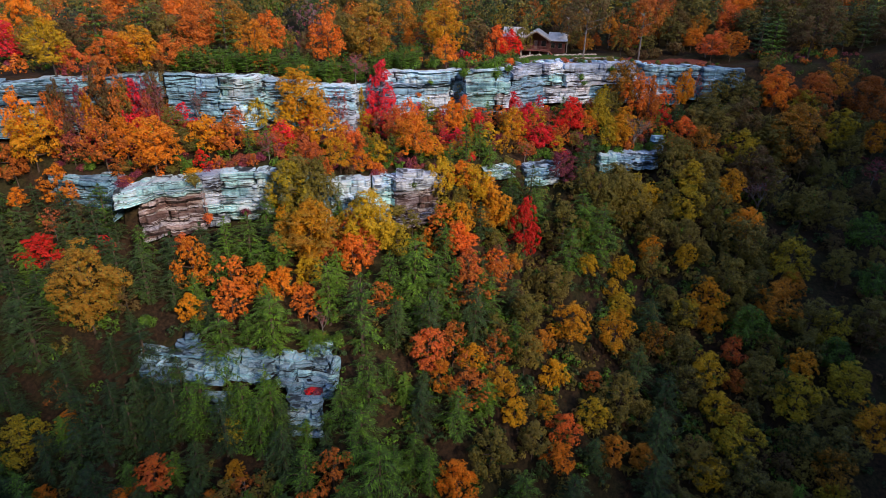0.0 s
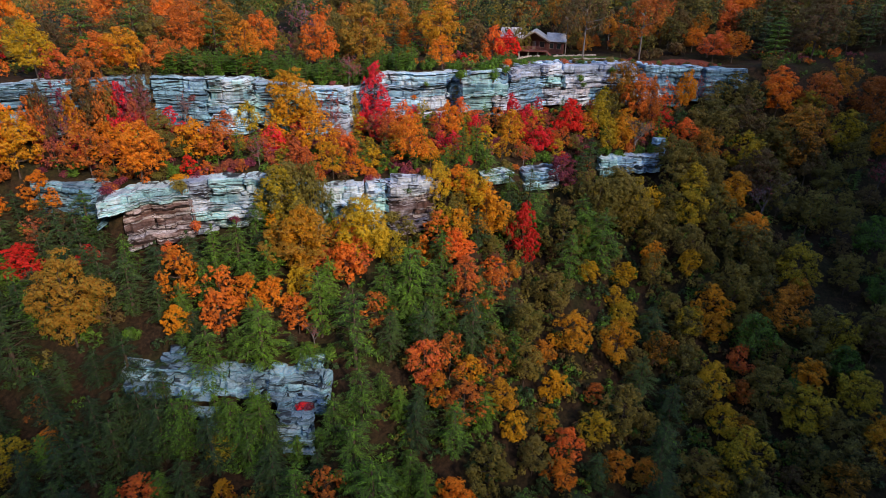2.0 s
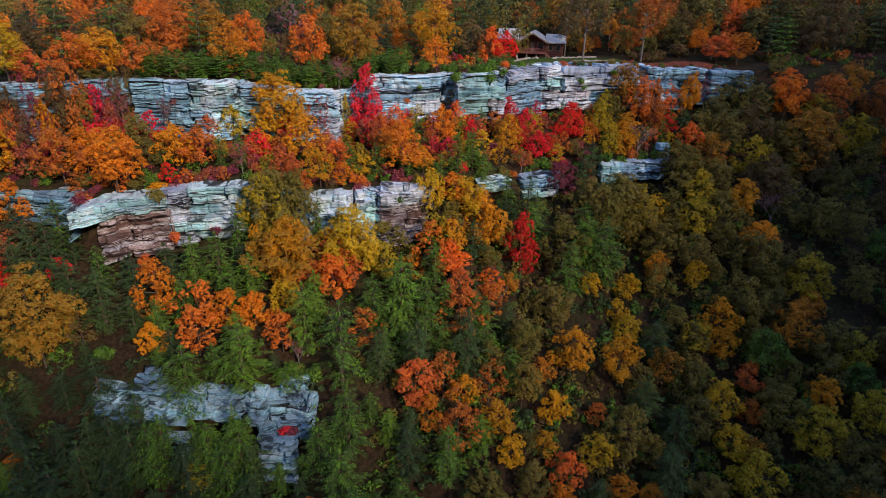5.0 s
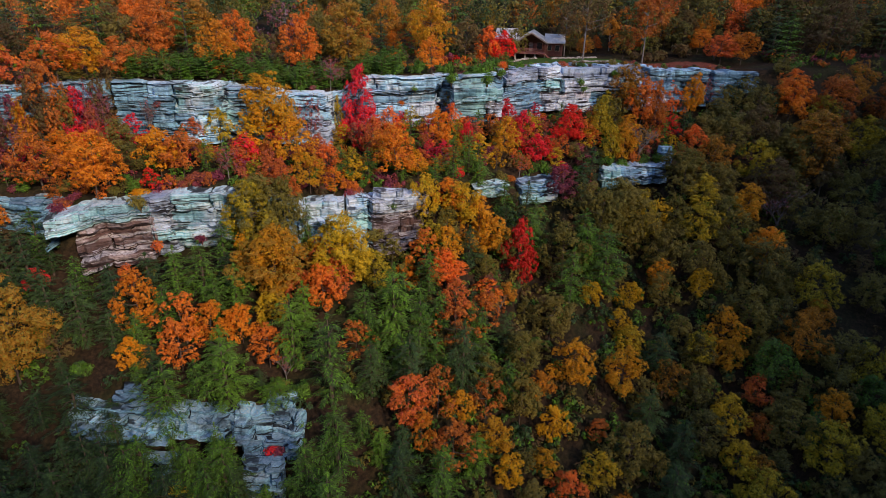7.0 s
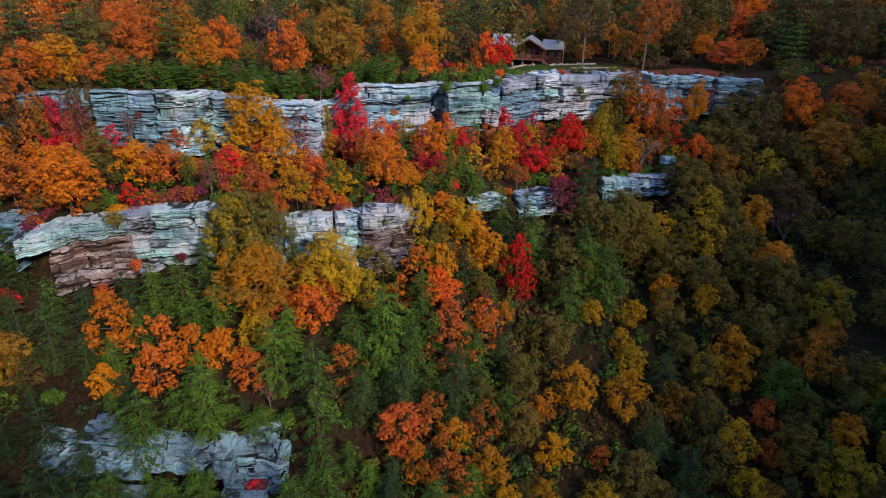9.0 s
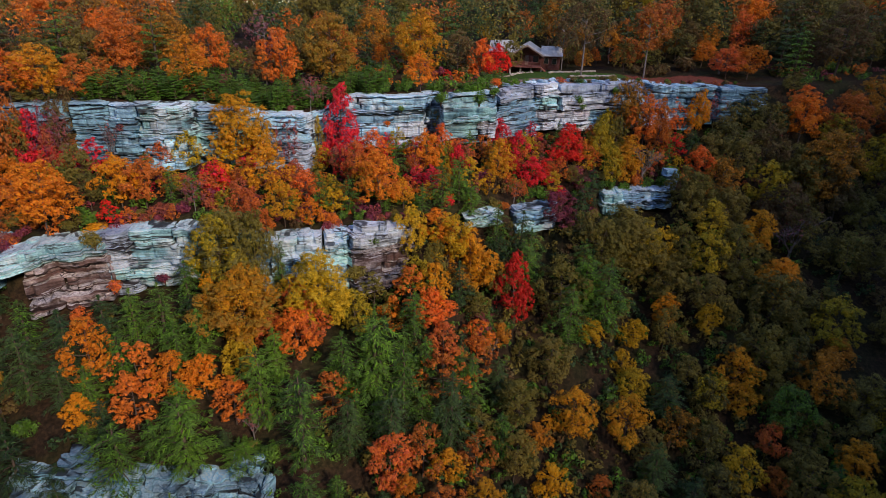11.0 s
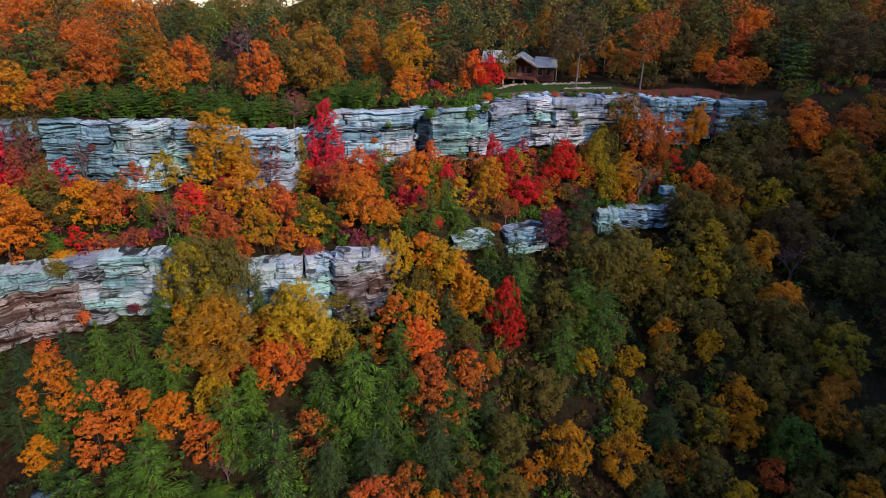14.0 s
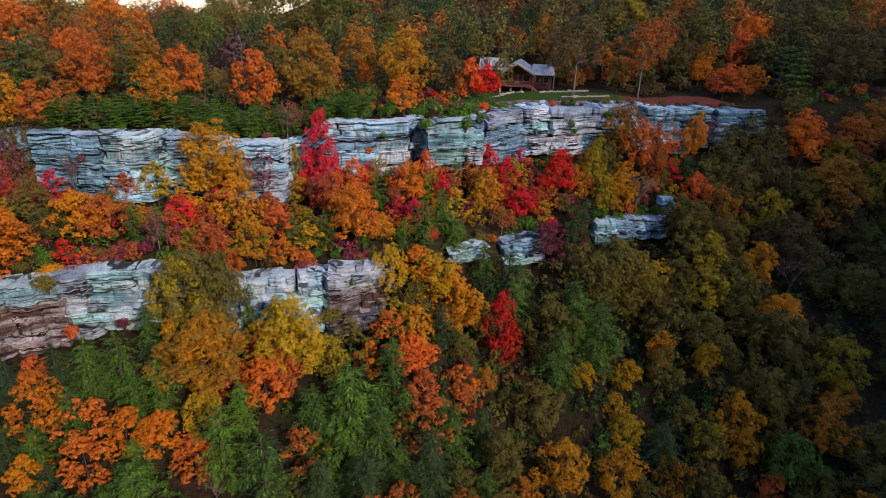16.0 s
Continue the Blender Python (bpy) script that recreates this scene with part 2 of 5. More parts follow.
def land(x, y):
    """Height of the ground, for arrays of x and y."""
    x, y = np.asarray(x, float), np.asarray(y, float)
    uy, uz, uh = lerp_table(x, UPPER_Y), lerp_table(x, UPPER_Z), lerp_table(x, UPPER_H)
    my, mz, mh = lerp_table(x, MID_Y), lerp_table(x, MID_Z), lerp_table(x, MID_H)
    ly, lz, lh = lerp_table(x, LOW_Y), lerp_table(x, LOW_Z), lerp_table(x, LOW_H)
    back = 2 + 0.20 * np.clip(x + 8, 0, 60) + 0.3 * np.clip(x - 52, 0, 200)
    one = np.ones_like(x)
    rise = -3 + 13 * smooth(-85, -45, x)
    knots = [(-3000 * one, -140 * one), (-60 * one, -104 * one), (5 * one, -92 * one), (ly - 45, lz - lh - 38), (ly - 5, lz - lh - 7), (ly + 0.7, lz - lh), (ly + 0.9, lz), (my + 0.7, mz - mh), (my + 0.9, mz),
             (uy + 0.7, uz - uh), (uy + 0.9, uz), (uy + 14, uz + 0.2), (230 + 0.2 * x, back), (268 * one, back + 4 + rise), (330 * one, back + 9 + rise), (600 * one, back - 60), (3000 * one, back - 160)]
    z = np.full(x.shape, -140.0)
    for (y0, z0), (y1, z1) in zip(knots, knots[1:]):
        t = np.clip((y - y0) / np.maximum(y1 - y0, 0.01), 0, 1)
        z = np.where(y >= y0, z0 + (z1 - z0) * t, z)
    # a wooded hill stands beyond the ravine, out of the low ground
    z = z + (48 - z) * smooth(92, 215, x - 0.25 * (y - 150)) * smooth(-160, -40, y)
    # an unseen ridge across the valley, added to cast shade, highest to the right
    z = z + (lerp_table(x, SHADE_RIDGE) - z) * smooth(15, 200, -y) * (1 - smooth(200, 1200, -y))
    bumps = 0.5 * np.sin(x * 0.31 + 1.3 * np.sin(y * 0.17)) * np.cos(y * 0.27 + x * 0.05)
    # the cabin's yard lies in a shallow hollow behind the rim
    z = z - 2.5 * np.clip((y - uy - 4) / 26, 0, 1) * (1 - smooth(0.8, 1.4, np.abs(x - 24) / 26)) * (1 - smooth(185, 215, y))
    lawn = smooth(0.7, 1.2, np.hypot((x - 26) / 34, (y - 163) / 22))
    return z + bumps * lawn


def ground_z(x, y):
    return float(land(np.array([x]), np.array([y]))[0])


def in_cliff(x, y):
    """The edge that a point's cliff zone reaches down to, or None."""
    for ys, hs in ((UPPER_Y, UPPER_H), (MID_Y, MID_H), (LOW_Y, LOW_H)):
        e = float(lerp_table(x, ys))
        if e - 2.2 < y < e + 0.9 and float(lerp_table(x, hs)) > 1.5:
            return e
    return None


# ---- helpers for building ----
def mesh_of(name, verts, faces, material, flat=True):
    me = bpy.data.meshes.new(name)
    me.from_pydata(verts, [], faces)
    me.materials.append(material)
    if not flat:
        me.shade_smooth()
    me.update()
    return me


def part_mesh(name, me, parent, label=""):
    ob = new(name, me)
    ob.parent = parent
    return tagged(ob, label)


def part(name, bm, material, parent, label=""):
    me = bpy.data.meshes.new(name)
    bm.to_mesh(me)
    bm.free()
    me.materials.append(material)
    return part_mesh(name, me, parent, label)


# ---- ground: one sheet out to the horizon ----
def spread(a, b, step, far):
    core = np.arange(a, b + step / 2, step)
    out, d, w = [], step, 0.0
    while w < far:
        d *= 1.18
        w += d
        out.append(w)
    out = np.array(out)
    return np.concatenate([a - out[::-1], core, b + out])


gx, gy = spread(-112, 122, 1.0, 2600), spread(42, 200, 0.75, 2600)
GX, GY = np.meshgrid(gx, gy)
GZ = land(GX, GY)
nx, ny = len(gx), len(gy)
idx = np.arange(nx * ny).reshape(ny, nx)
quads = np.stack([idx[:-1, :-1], idx[:-1, 1:], idx[1:, 1:], idx[1:, :-1]], -1).reshape(-1, 4)
ground = new("ground", mesh_of("ground", np.stack([GX, GY, GZ], -1).reshape(-1, 3).tolist(), quads.tolist(), GROUND, False))
tagged(ground, "wooded hillside ground with leaf litter, lawn and bare red earth", "ground", kind="structure")


# ---- the cabin above the cliff, its deck, lawn stones ----
def plain(name, c, rough=0.7, scale=3.0, vary=0.35, spec=0.3, stretch=(1, 1, 1)):
    n = Nodes(name)
    g = n.noise(n.position(stretch), scale, 5)
    n.bump(g, 0.3, 0.02)
    return n.done(n.ramp(g, [(0.3, shade(c, 1 - vary)), (0.7, shade(c, 1 + vary))]), rough, spec)


ROOF = plain("weathered grey metal roof", (0.60, 0.65, 0.67), 0.5, 1.5, 0.2, 0.5, (1, 1, 1))
TIMBER = plain("red brown log siding", (0.16, 0.062, 0.052), 0.7, 3, 0.4, 0.3, (0.5, 0.5, 6))
TRIM = plain("pale timber trim", (0.34, 0.27, 0.23), 0.6)
DECK = plain("red stained deck boards", (0.34, 0.13, 0.11), 0.7, 4, 0.4, 0.3, (4, 0.5, 1))
STONE = plain("pale field stone", (0.45, 0.42, 0.38), 0.9, 2.5, 0.45)
GLASS = Nodes("dark window glass").done((0.02, 0.025, 0.03), 0.08, 0.5)


def boxed(bm, x0, x1, y0, y1, z0, z1):
    v = [bm.verts.new((x, y, z)) for z in (z0, z1) for y in (y0, y1) for x in (x0, x1)]
    for f in ((0, 2, 3, 1), (4, 5, 7, 6), (0, 1, 5, 4), (2, 6, 7, 3), (0, 4, 6, 2), (1, 3, 7, 5)):
        bm.faces.new([v[i] for i in f])


def box_part(name, material, parent, *ranges, label=""):
    bm = bmesh.new()
    for r in ranges:
        boxed(bm, *r)
    return part(name, bm, material, parent, label)


def gable_wall(name, parent, x0, x1, y0, y1, z0, eave, ridge, along_x):
    bm = bmesh.new()
    boxed(bm, x0, x1, y0, y1, z0, eave)
    if along_x:
        m = (y0 + y1) / 2
        a, b = [[bm.verts.new(p) for p in ((x, y0, eave), (x, y1, eave), (x, m, ridge))] for x in (x0, x1)]
    else:
        m = (x0 + x1) / 2
        a, b = [[bm.verts.new(p) for p in ((x0, y, eave), (x1, y, eave), (m, y, ridge))] for y in (y0, y1)]
    for f in ((a[0], a[1], a[2]), (b[0], b[2], b[1]), (a[0], a[2], b[2], b[0]), (a[1], b[1], b[2], a[2])):
        bm.faces.new(f)
    return part(name, bm, TIMBER, parent)


def roof_slope(parent, p, q, r, s, thick=0.18):
    """A roof plane with standing seams; p, q along the eave, s, r along the ridge."""
    bm = bmesh.new()
    p, q, r, s = map(Vector, (p, q, r, s))
    n = (q - p).cross(s - p).normalized()
    if n.z < 0:
        n = -n
    lo = [bm.verts.new(v) for v in (p, q, r, s)]
    hi = [bm.verts.new(v + n * thick) for v in (p, q, r, s)]
    bm.faces.new(lo[::-1])
    bm.faces.new(hi)
    for i in range(4):
        bm.faces.new((lo[i], lo[(i + 1) % 4], hi[(i + 1) % 4], hi[i]))
    bmesh.ops.recalc_face_normals(bm, faces=bm.faces[:])
    plane = part("roof", bm, ROOF, parent, "grey standing-seam metal roof plane")
    count = max(3, int((q - p).length / 0.6))
    for i in range(count + 1):
        t = i / count
        a, b = p.lerp(q, t) + n * thick, s.lerp(r, t) + n * thick
        w = (q - p).normalized() * 0.03
        bm = bmesh.new()
        v = [bm.verts.new(c) for c in (a - w, a + w, b + w, b - w, a - w + n * 0.06, a + w + n * 0.06, b + w + n * 0.06, b - w + n * 0.06)]
        for f in ((4, 5, 6, 7), (0, 1, 5, 4), (1, 2, 6, 5), (2, 3, 7, 6), (3, 0, 4, 7)):
            bm.faces.new([v[k] for k in f])
        part("seam", bm, ROOF, plane)
    return plane


def window(parent, x0, x1, y, z0, z1):
    w = new("window")
    w.parent = parent
    b = 0.09
    box_part("frame", TRIM, w, (x0, x0 + b, y - 0.08, y, z0, z1), (x1 - b, x1, y - 0.08, y, z0, z1), (x0 + b, x1 - b, y - 0.08, y, z1 - b, z1), (x0 + b, x1 - b, y - 0.08, y, z0, z0 + b))
    box_part("pane", GLASS, w, (x0 + b, x1 - b, y - 0.04, y - 0.01, z0 + b, z1 - b))
    return w


cabin = new("cabin")
cabin.matrix_basis = pose(18.3, 170.0, 0.45, 0, 0, -8) @ Matrix.Diagonal((0.84, 0.92, 1.0, 1))
tagged(cabin, "red-brown timber cabin with grey metal roofs and front deck", "house")
# middle wing, broad gable to the front; cross wings either side
gable_wall("wall", cabin, -3.8, 3.8, 0, 9, -1.2, 3.7, 5.5, False)
gable_wall("wall", cabin, 3.8, 9.0, 1.6, 8.4, -1.2, 3.4, 4.9, True)
gable_wall("wall", cabin, -10.2, -3.8, 3.0, 9.6, -1.2, 3.9, 5.8, True)
for s in (-1, 1):
    roof_slope(cabin, (s * 4.6, -2.6, 3.3), (s * 4.6, 9.4, 3.3), (0, 9.4, 5.55), (0, -2.6, 5.55))
roof_slope(cabin, (3.6, 0.8, 3.15), (9.6, 0.8, 3.15), (9.6, 5.0, 4.95), (3.6, 5.0, 4.95))
roof_slope(cabin, (3.6, 9.2, 3.15), (9.6, 9.2, 3.15), (9.6, 5.0, 4.95), (3.6, 5.0, 4.95))
roof_slope(cabin, (-10.8, 2.2, 3.6), (-3.6, 2.2, 3.6), (-3.6, 6.3, 5.85), (-10.8, 6.3, 5.85))
roof_slope(cabin, (-10.8, 10.4, 3.6), (-3.6, 10.4, 3.6), (-3.6, 6.3, 5.85), (-10.8, 6.3, 5.85))
# bargeboards on the porch gable
for s in (-1, 1):
    bm = bmesh.new()
    v = [bm.verts.new(p) for p in ((s * 4.65, -2.72, 3.15), (0, -2.72, 5.45), (0, -2.72, 5.78), (s * 4.65, -2.72, 3.5), (s * 4.65, -2.62, 3.15), (0, -2.62, 5.45), (0, -2.62, 5.78), (s * 4.65, -2.62, 3.5))]
    for f in ((0, 1, 2, 3), (7, 6, 5, 4), (0, 4, 5, 1), (3, 2, 6, 7), (0, 3, 7, 4)):
        bm.faces.new([v[i] for i in f])
    part("bargeboard", bm, TRIM, cabin, "pale bargeboard")
deck = box_part("deck", DECK, cabin, (-4.4, 4.0, -3.4, -3.26, 0.95, 1.16))
for k in range(34):
    box_part("board", DECK, deck, (-4.4 + 0.247 * k, -4.18 + 0.247 * k, -3.4, 0, 1.17, 1.25))
for x in (-4.2, -1.4, 1.4, 4.2):
    box_part("post", TIMBER, cabin, (x - 0.1, x + 0.1, -2.6, -2.4, 1.25, 3.5))
    box_part("pier", STONE, cabin, (x - 0.22, x + 0.22, -2.75, -2.3, -1.2, 0.95), label="stone pier under the deck")
railing = box_part("railing", DECK, cabin, (-4.3, 2.4, -3.34, -3.26, 2.1, 2.2))
for k in range(41):
    box_part("baluster", DECK, railing, (-4.2 + 0.16 * k, -4.16 + 0.16 * k, -3.32, -3.28, 1.25, 2.1))
stair = new("stair")
stair.parent = cabin
for k in range(7):
    box_part("tread", DECK, stair, (4.0 + 0.3 * k, 4.3 + 0.3 * k, -3.2, -1.9, 1.0 - 0.19 * k, 1.06 - 0.19 * k))
for y in (-3.2, -1.96):
    box_part("stringer", DECK, stair, *[(4.0 + 0.3 * k, 4.32 + 0.3 * k, y, y + 0.06, 0.77 - 0.19 * k, 0.99 - 0.19 * k) for k in range(7)])
window(cabin, -3.2, -1.6, 0, 1.8, 3.3)
window(cabin, 1.6, 3.2, 0, 1.8, 3.3)
box_part("door", TRIM, cabin, (-0.5, 0.5, -0.06, 0, 1.25, 3.3), label="pale front door")
window(cabin, 4.6, 5.9, 1.6, 1.4, 2.8)
window(cabin, 6.8, 8.1, 1.6, 1.4, 2.8)
window(cabin, -9.2, -7.8, 3.0, 1.6, 3.2)
window(cabin, -6.4, -5.0, 3.0, 1.6, 3.2)

# rows of pale stones edging the lawn
stone_rng = random.Random(21)


def garden_stone(x, y, size):
    bm = bmesh.new()
    bmesh.ops.create_icosphere(bm, subdivisions=1, radius=1)
    for v in bm.verts:
        v.co *= stone_rng.uniform(0.75, 1.1)
    me = bpy.data.meshes.new("garden_stone")
    bm.to_mesh(me)
    bm.free()
    me.materials.append(STONE)
    ob = new("garden_stone", me)
    ob.matrix_basis = pose(x, y, ground_z(x, y) + size * 0.2, 0, 0, stone_rng.uniform(0, 360)) @ Matrix.Diagonal((size * 1.3, size, size * 0.6, 1))
    return tagged(ob, "pale rounded field stone edging the lawn", "stone", "stones edging the lawn")


for (xa, ya), (xb, yb), count in (((14.5, 163.5), (20, 165.5), 10), ((23, 165), (34, 168), 22), ((27, 159), (37, 161.5), 20), ((12, 160), (15, 162), 5)):
    for k in range(count):
        t = (k + stone_rng.uniform(-0.3, 0.3)) / count
        garden_stone(xa + (xb - xa) * t, ya + (yb - ya) * t + stone_rng.uniform(-0.5, 0.5), stone_rng.uniform(0.25, 0.55))


# ---- trees ----
def tube(verts, faces, path, radii, sides=5):
    start = len(verts)
    for k, (p, r) in enumerate(zip(path, radii)):
        d = (path[min(k + 1, len(path) - 1)] - path[max(k - 1, 0)]).normalized()
        a = d.orthogonal().normalized()
        b = d.cross(a)
        for s in range(sides):
            t = 2 * math.pi * s / sides
            verts.append(tuple(p + (a * math.cos(t) + b * math.sin(t)) * r))
    for k in range(len(path) - 1):
        for s in range(sides):
            q = start + k * sides
            faces.append((q + s, q + (s + 1) % sides, q + sides + (s + 1) % sides, q + sides + s))


def leaf(verts, faces, rng, at, facing, long, wide, along=None):
    """A small clump of leaves: one three-cornered scrap."""
    f = facing.normalized()
    a = along if along is not None else Vector((rng.uniform(-1, 1), rng.uniform(-1, 1), rng.uniform(-1, 1)))
    a = a - f * a.dot(f)
    a = (a if a.length > 0.01 else f.orthogonal()).normalized()
    b = f.cross(a)
    k = len(verts)
    verts.extend([tuple(at - a * long - b * wide * rng.uniform(0.2, 0.9)), tuple(at - a * long * rng.uniform(0.3, 0.9) + b * wide), tuple(at + a * long)])
    faces.append((k, k + 1, k + 2))


def curved(rng, p, q, steps, sag):
    path = []
    for k in range(steps + 1):
        t = k / steps
        path.append(p.lerp(q, t) + Vector((rng.uniform(-1, 1) * sag, rng.uniform(-1, 1) * sag, -sag * math.sin(math.pi * t))) * (1 if 0 < k < steps else 0))
    return path


def broadleaf(seed, spire, lobes, clumps, leaves, leaf_size, low=0.6, ragged=1.0):
    """Trunk and crown of a tree 10.5 m high and 8 m wide: lobes of small leafy clumps. spire: how much the crown narrows to its top."""
    rng = random.Random(seed)
    tv, tf, cv, cf = [], [], [], []
    R, high = 4.0, 10.5
    lean = Vector((rng.uniform(-0.5, 0.5), rng.uniform(-0.5, 0.5), 0))
    spine = [Vector((0, 0, -1.2)), Vector((0, 0, 0.3)), lean * 0.3 + Vector((0, 0, 3)), lean + Vector((0, 0, 6)), lean * 1.2 + Vector((0, 0, 8.6))]
    tube(tv, tf, spine, [0.22, 0.16, 0.125, 0.08, 0.025], 6)
    swing, shift = [ragged * rng.uniform(0.08, 0.22) for _ in range(3)], [rng.uniform(0, 6.28) for _ in range(3)]
    middle = (low + high) / 2
    for i in range(lobes):
        h = 1 - 1.8 * (i + 0.5) / lobes
        a = i * 2.39996 + rng.uniform(-0.4, 0.4)
        rad = math.sqrt(max(0.0, 1 - h * h)) * (1 - spire * max(h, 0)) * rng.uniform(0.80 - 0.22 * ragged, 0.95) * (0.45 if i % 4 == 3 else 1) * (1 + sum(w * math.cos((k + 1) * a + f + 2 * h) for k, (w, f) in enumerate(zip(swing, shift))))
        c = Vector((math.cos(a) * rad * R, math.sin(a) * rad * R, middle + h * (high - low) * 0.43 + rng.uniform(-0.6, 0.6))) + lean
        r = R * rng.uniform(0.23, 0.35) * (1 - 0.45 * spire * max(h, 0))
        away = Vector((math.cos(a) * rad, math.sin(a) * rad, 0.45 + 0.5 * h)).normalized()
        if i % 3 == 0:
            root = spine[2].lerp(spine[4], min(max((c.z - 4.0) / 6.0, 0), 0.95))
            tube(tv, tf, curved(rng, root, c, 3, 0.25), [0.11, 0.08, 0.05, 0.02], 3)
        for _ in range(14):
            d = Vector((rng.gauss(0, 1), rng.gauss(0, 1), rng.gauss(0, 1))).normalized()
            leaf(cv, cf, rng, c - away * r * 0.35 + d * r * rng.uniform(0.2, 0.45), d, r * 0.22, r * 0.18)
        for _ in range(max(3, int(clumps * (r / (0.27 * R)) ** 2))):
            d = (Vector((rng.gauss(0, 1), rng.gauss(0, 1), rng.gauss(0.25, 1))) + away * 0.8).normalized()
            at = c + Vector((d.x, d.y, d.z * 0.8)) * r * rng.uniform(0.7, 1.0)
            size = R * rng.uniform(0.065, 0.12)
            for _ in range(leaves):
                e = (Vector((rng.gauss(0, 1), rng.gauss(0, 1), rng.gauss(0, 1))) + d * 0.7 + Vector((0, 0, 0.5))).normalized()
                k = leaf_size * rng.uniform(0.7, 1.25)
                leaf(cv, cf, rng, at + Vector((e.x, e.y, e.z * 0.75)) * size * rng.uniform(0.5, 1.1), e + d * 0.4 + Vector((rng.uniform(-0.4, 0.4), rng.uniform(-0.4, 0.4), 0.3)), k, k * 0.66)
    return (tv, tf), (cv, cf)


def conifer(seed, whorls, per_whorl, sprays, droop, ragged, reach, fine=1.0):
    """Trunk and crown of a conifer 10 m high and 7 m wide, its branches flat feathered fronds."""
    rng = random.Random(seed)
    tv, tf, cv, cf = [], [], [], []
    H, R = 10.0, 3.5
    tube(tv, tf, [Vector((0, 0, -1.2)), Vector((0, 0, 4)), Vector((0.1, 0, 7)), Vector((0, 0, H))], [0.26, 0.2, 0.11, 0.02], 6)
    for w in range(whorls):
        t = w / (whorls - 1)
        size = R * (1 - t) ** reach * (0.6 + 0.4 * min(1, t * 5)) + 0.25
        turn = rng.uniform(0, 6.28)
        for b in range(per_whorl):
            a = turn + 2 * math.pi * b / per_whorl + rng.uniform(-0.4, 0.4)
            long = size * rng.uniform(1 - ragged, 1.12)
            d, side = Vector((math.cos(a), math.sin(a), 0)), Vector((-math.sin(a), math.cos(a), 0))
            root = Vector((0, 0, H * (0.08 + 0.88 * t) + rng.uniform(-0.3, 0.3)))
            fall = rng.uniform(0.4, 1.0) * droop * long
            rise = lambda f: Vector((0, 0, 0.22 * long * math.sin(2.4 * f) - fall * f * f))
            tilt = rng.uniform(-0.35, 0.35)
            if b % 2 == 0 and long > 1.2:
                tube(tv, tf, [root, root + d * long * 0.5 + rise(0.5), root + d * long + rise(1.0)], [0.05, 0.035, 0.012], 3)
            n = max(3, int(sprays * long / R))
            for k in range(n):
                f = 0.16 + 0.84 * (k + rng.uniform(0, 0.8)) / n
                for s in (-1, 1):
                    wide = (0.42 * long * (1.08 - f) + 0.12) * rng.uniform(0.6, 1.15)
                    out = wide * rng.uniform(0.25, 0.75)
                    p = root + d * (long * f) + rise(f) + side * s * out + Vector((0, 0, tilt * s * out - 0.12 * out + rng.uniform(-0.06, 0.06)))
                    leaf(cv, cf, rng, p, Vector((rng.uniform(-0.35, 0.35), rng.uniform(-0.35, 0.35), 0.8)) + d * 0.35, fine * rng.uniform(0.26, 0.5), fine * rng.uniform(0.07, 0.14), d + side * s * 0.9 + Vector((0, 0, rng.uniform(-0.35, 0.05))))
    return (tv, tf), (cv, cf)


def leafless(seed, leaves):
    """Bare forking limbs, 7.5 m high and 5 m wide, with a few last leaves."""
    rng = random.Random(seed)
    tv, tf, cv, cf = [], [], [], []

    def grow(p, d, long, r, level):
        q = p + d * long
        tube(tv, tf, [p, (p + q) / 2 + Vector((rng.uniform(-1, 1), rng.uniform(-1, 1), 0)) * long * 0.08, q], [r, r * 0.8, r * 0.6], 4 if level < 2 else 3)
        if level >= 2:
            for _ in range(leaves):
                at = p.lerp(q, rng.uniform(0.3, 1.1)) + Vector((rng.uniform(-1, 1), rng.uniform(-1, 1), rng.uniform(-1, 1))) * 0.35
                leaf(cv, cf, rng, at, Vector((rng.uniform(-1, 1), rng.uniform(-1, 1), 1)), rng.uniform(0.12, 0.26), rng.uniform(0.08, 0.16))
        if level < 4:
            for _ in range(3 if level < 3 else 2):
                turn = Vector((rng.uniform(-1, 1), rng.uniform(-1, 1), rng.uniform(-0.15, 0.6)))
                grow(p.lerp(q, rng.uniform(0.65, 1.0)), (d * 0.9 + turn * 0.75).normalized(), long * rng.uniform(0.62, 0.85), r * 0.6, level + 1)

    for k in range(2):
        grow(Vector((0.15 * k, 0, -0.8)), Vector((rng.uniform(-0.25, 0.25), rng.uniform(-0.25, 0.25), 1)).normalized(), 2.6, 0.13, 0)
    return (tv, tf), (cv, cf)


def bushy(seed):
    """A low rounded bush, 2 m high and 3 m wide."""
    rng = random.Random(seed)
    tv, tf, cv, cf = [], [], [], []
    for k in range(9):
        a = k * 2.4
        c = Vector((math.cos(a) * 0.9 * (k % 3) / 2, math.sin(a) * 0.9 * (k % 3) / 2, rng.uniform(0.6, 1.3)))
        tube(tv, tf, [Vector((0, 0, -0.5)), c * 0.5 + Vector((0, 0, 0.1)), c], [0.06, 0.04, 0.01], 4)
        for _ in range(64):
            d = Vector((rng.gauss(0, 1), rng.gauss(0, 1), rng.gauss(0.3, 1))).normalized()
            leaf(cv, cf, rng, c + d * rng.uniform(0.45, 0.7), d + Vector((rng.uniform(-0.6, 0.6), rng.uniform(-0.6, 0.6), 0.4)), rng.uniform(0.12, 0.24), rng.uniform(0.07, 0.13))
    return (tv, tf), (cv, cf)


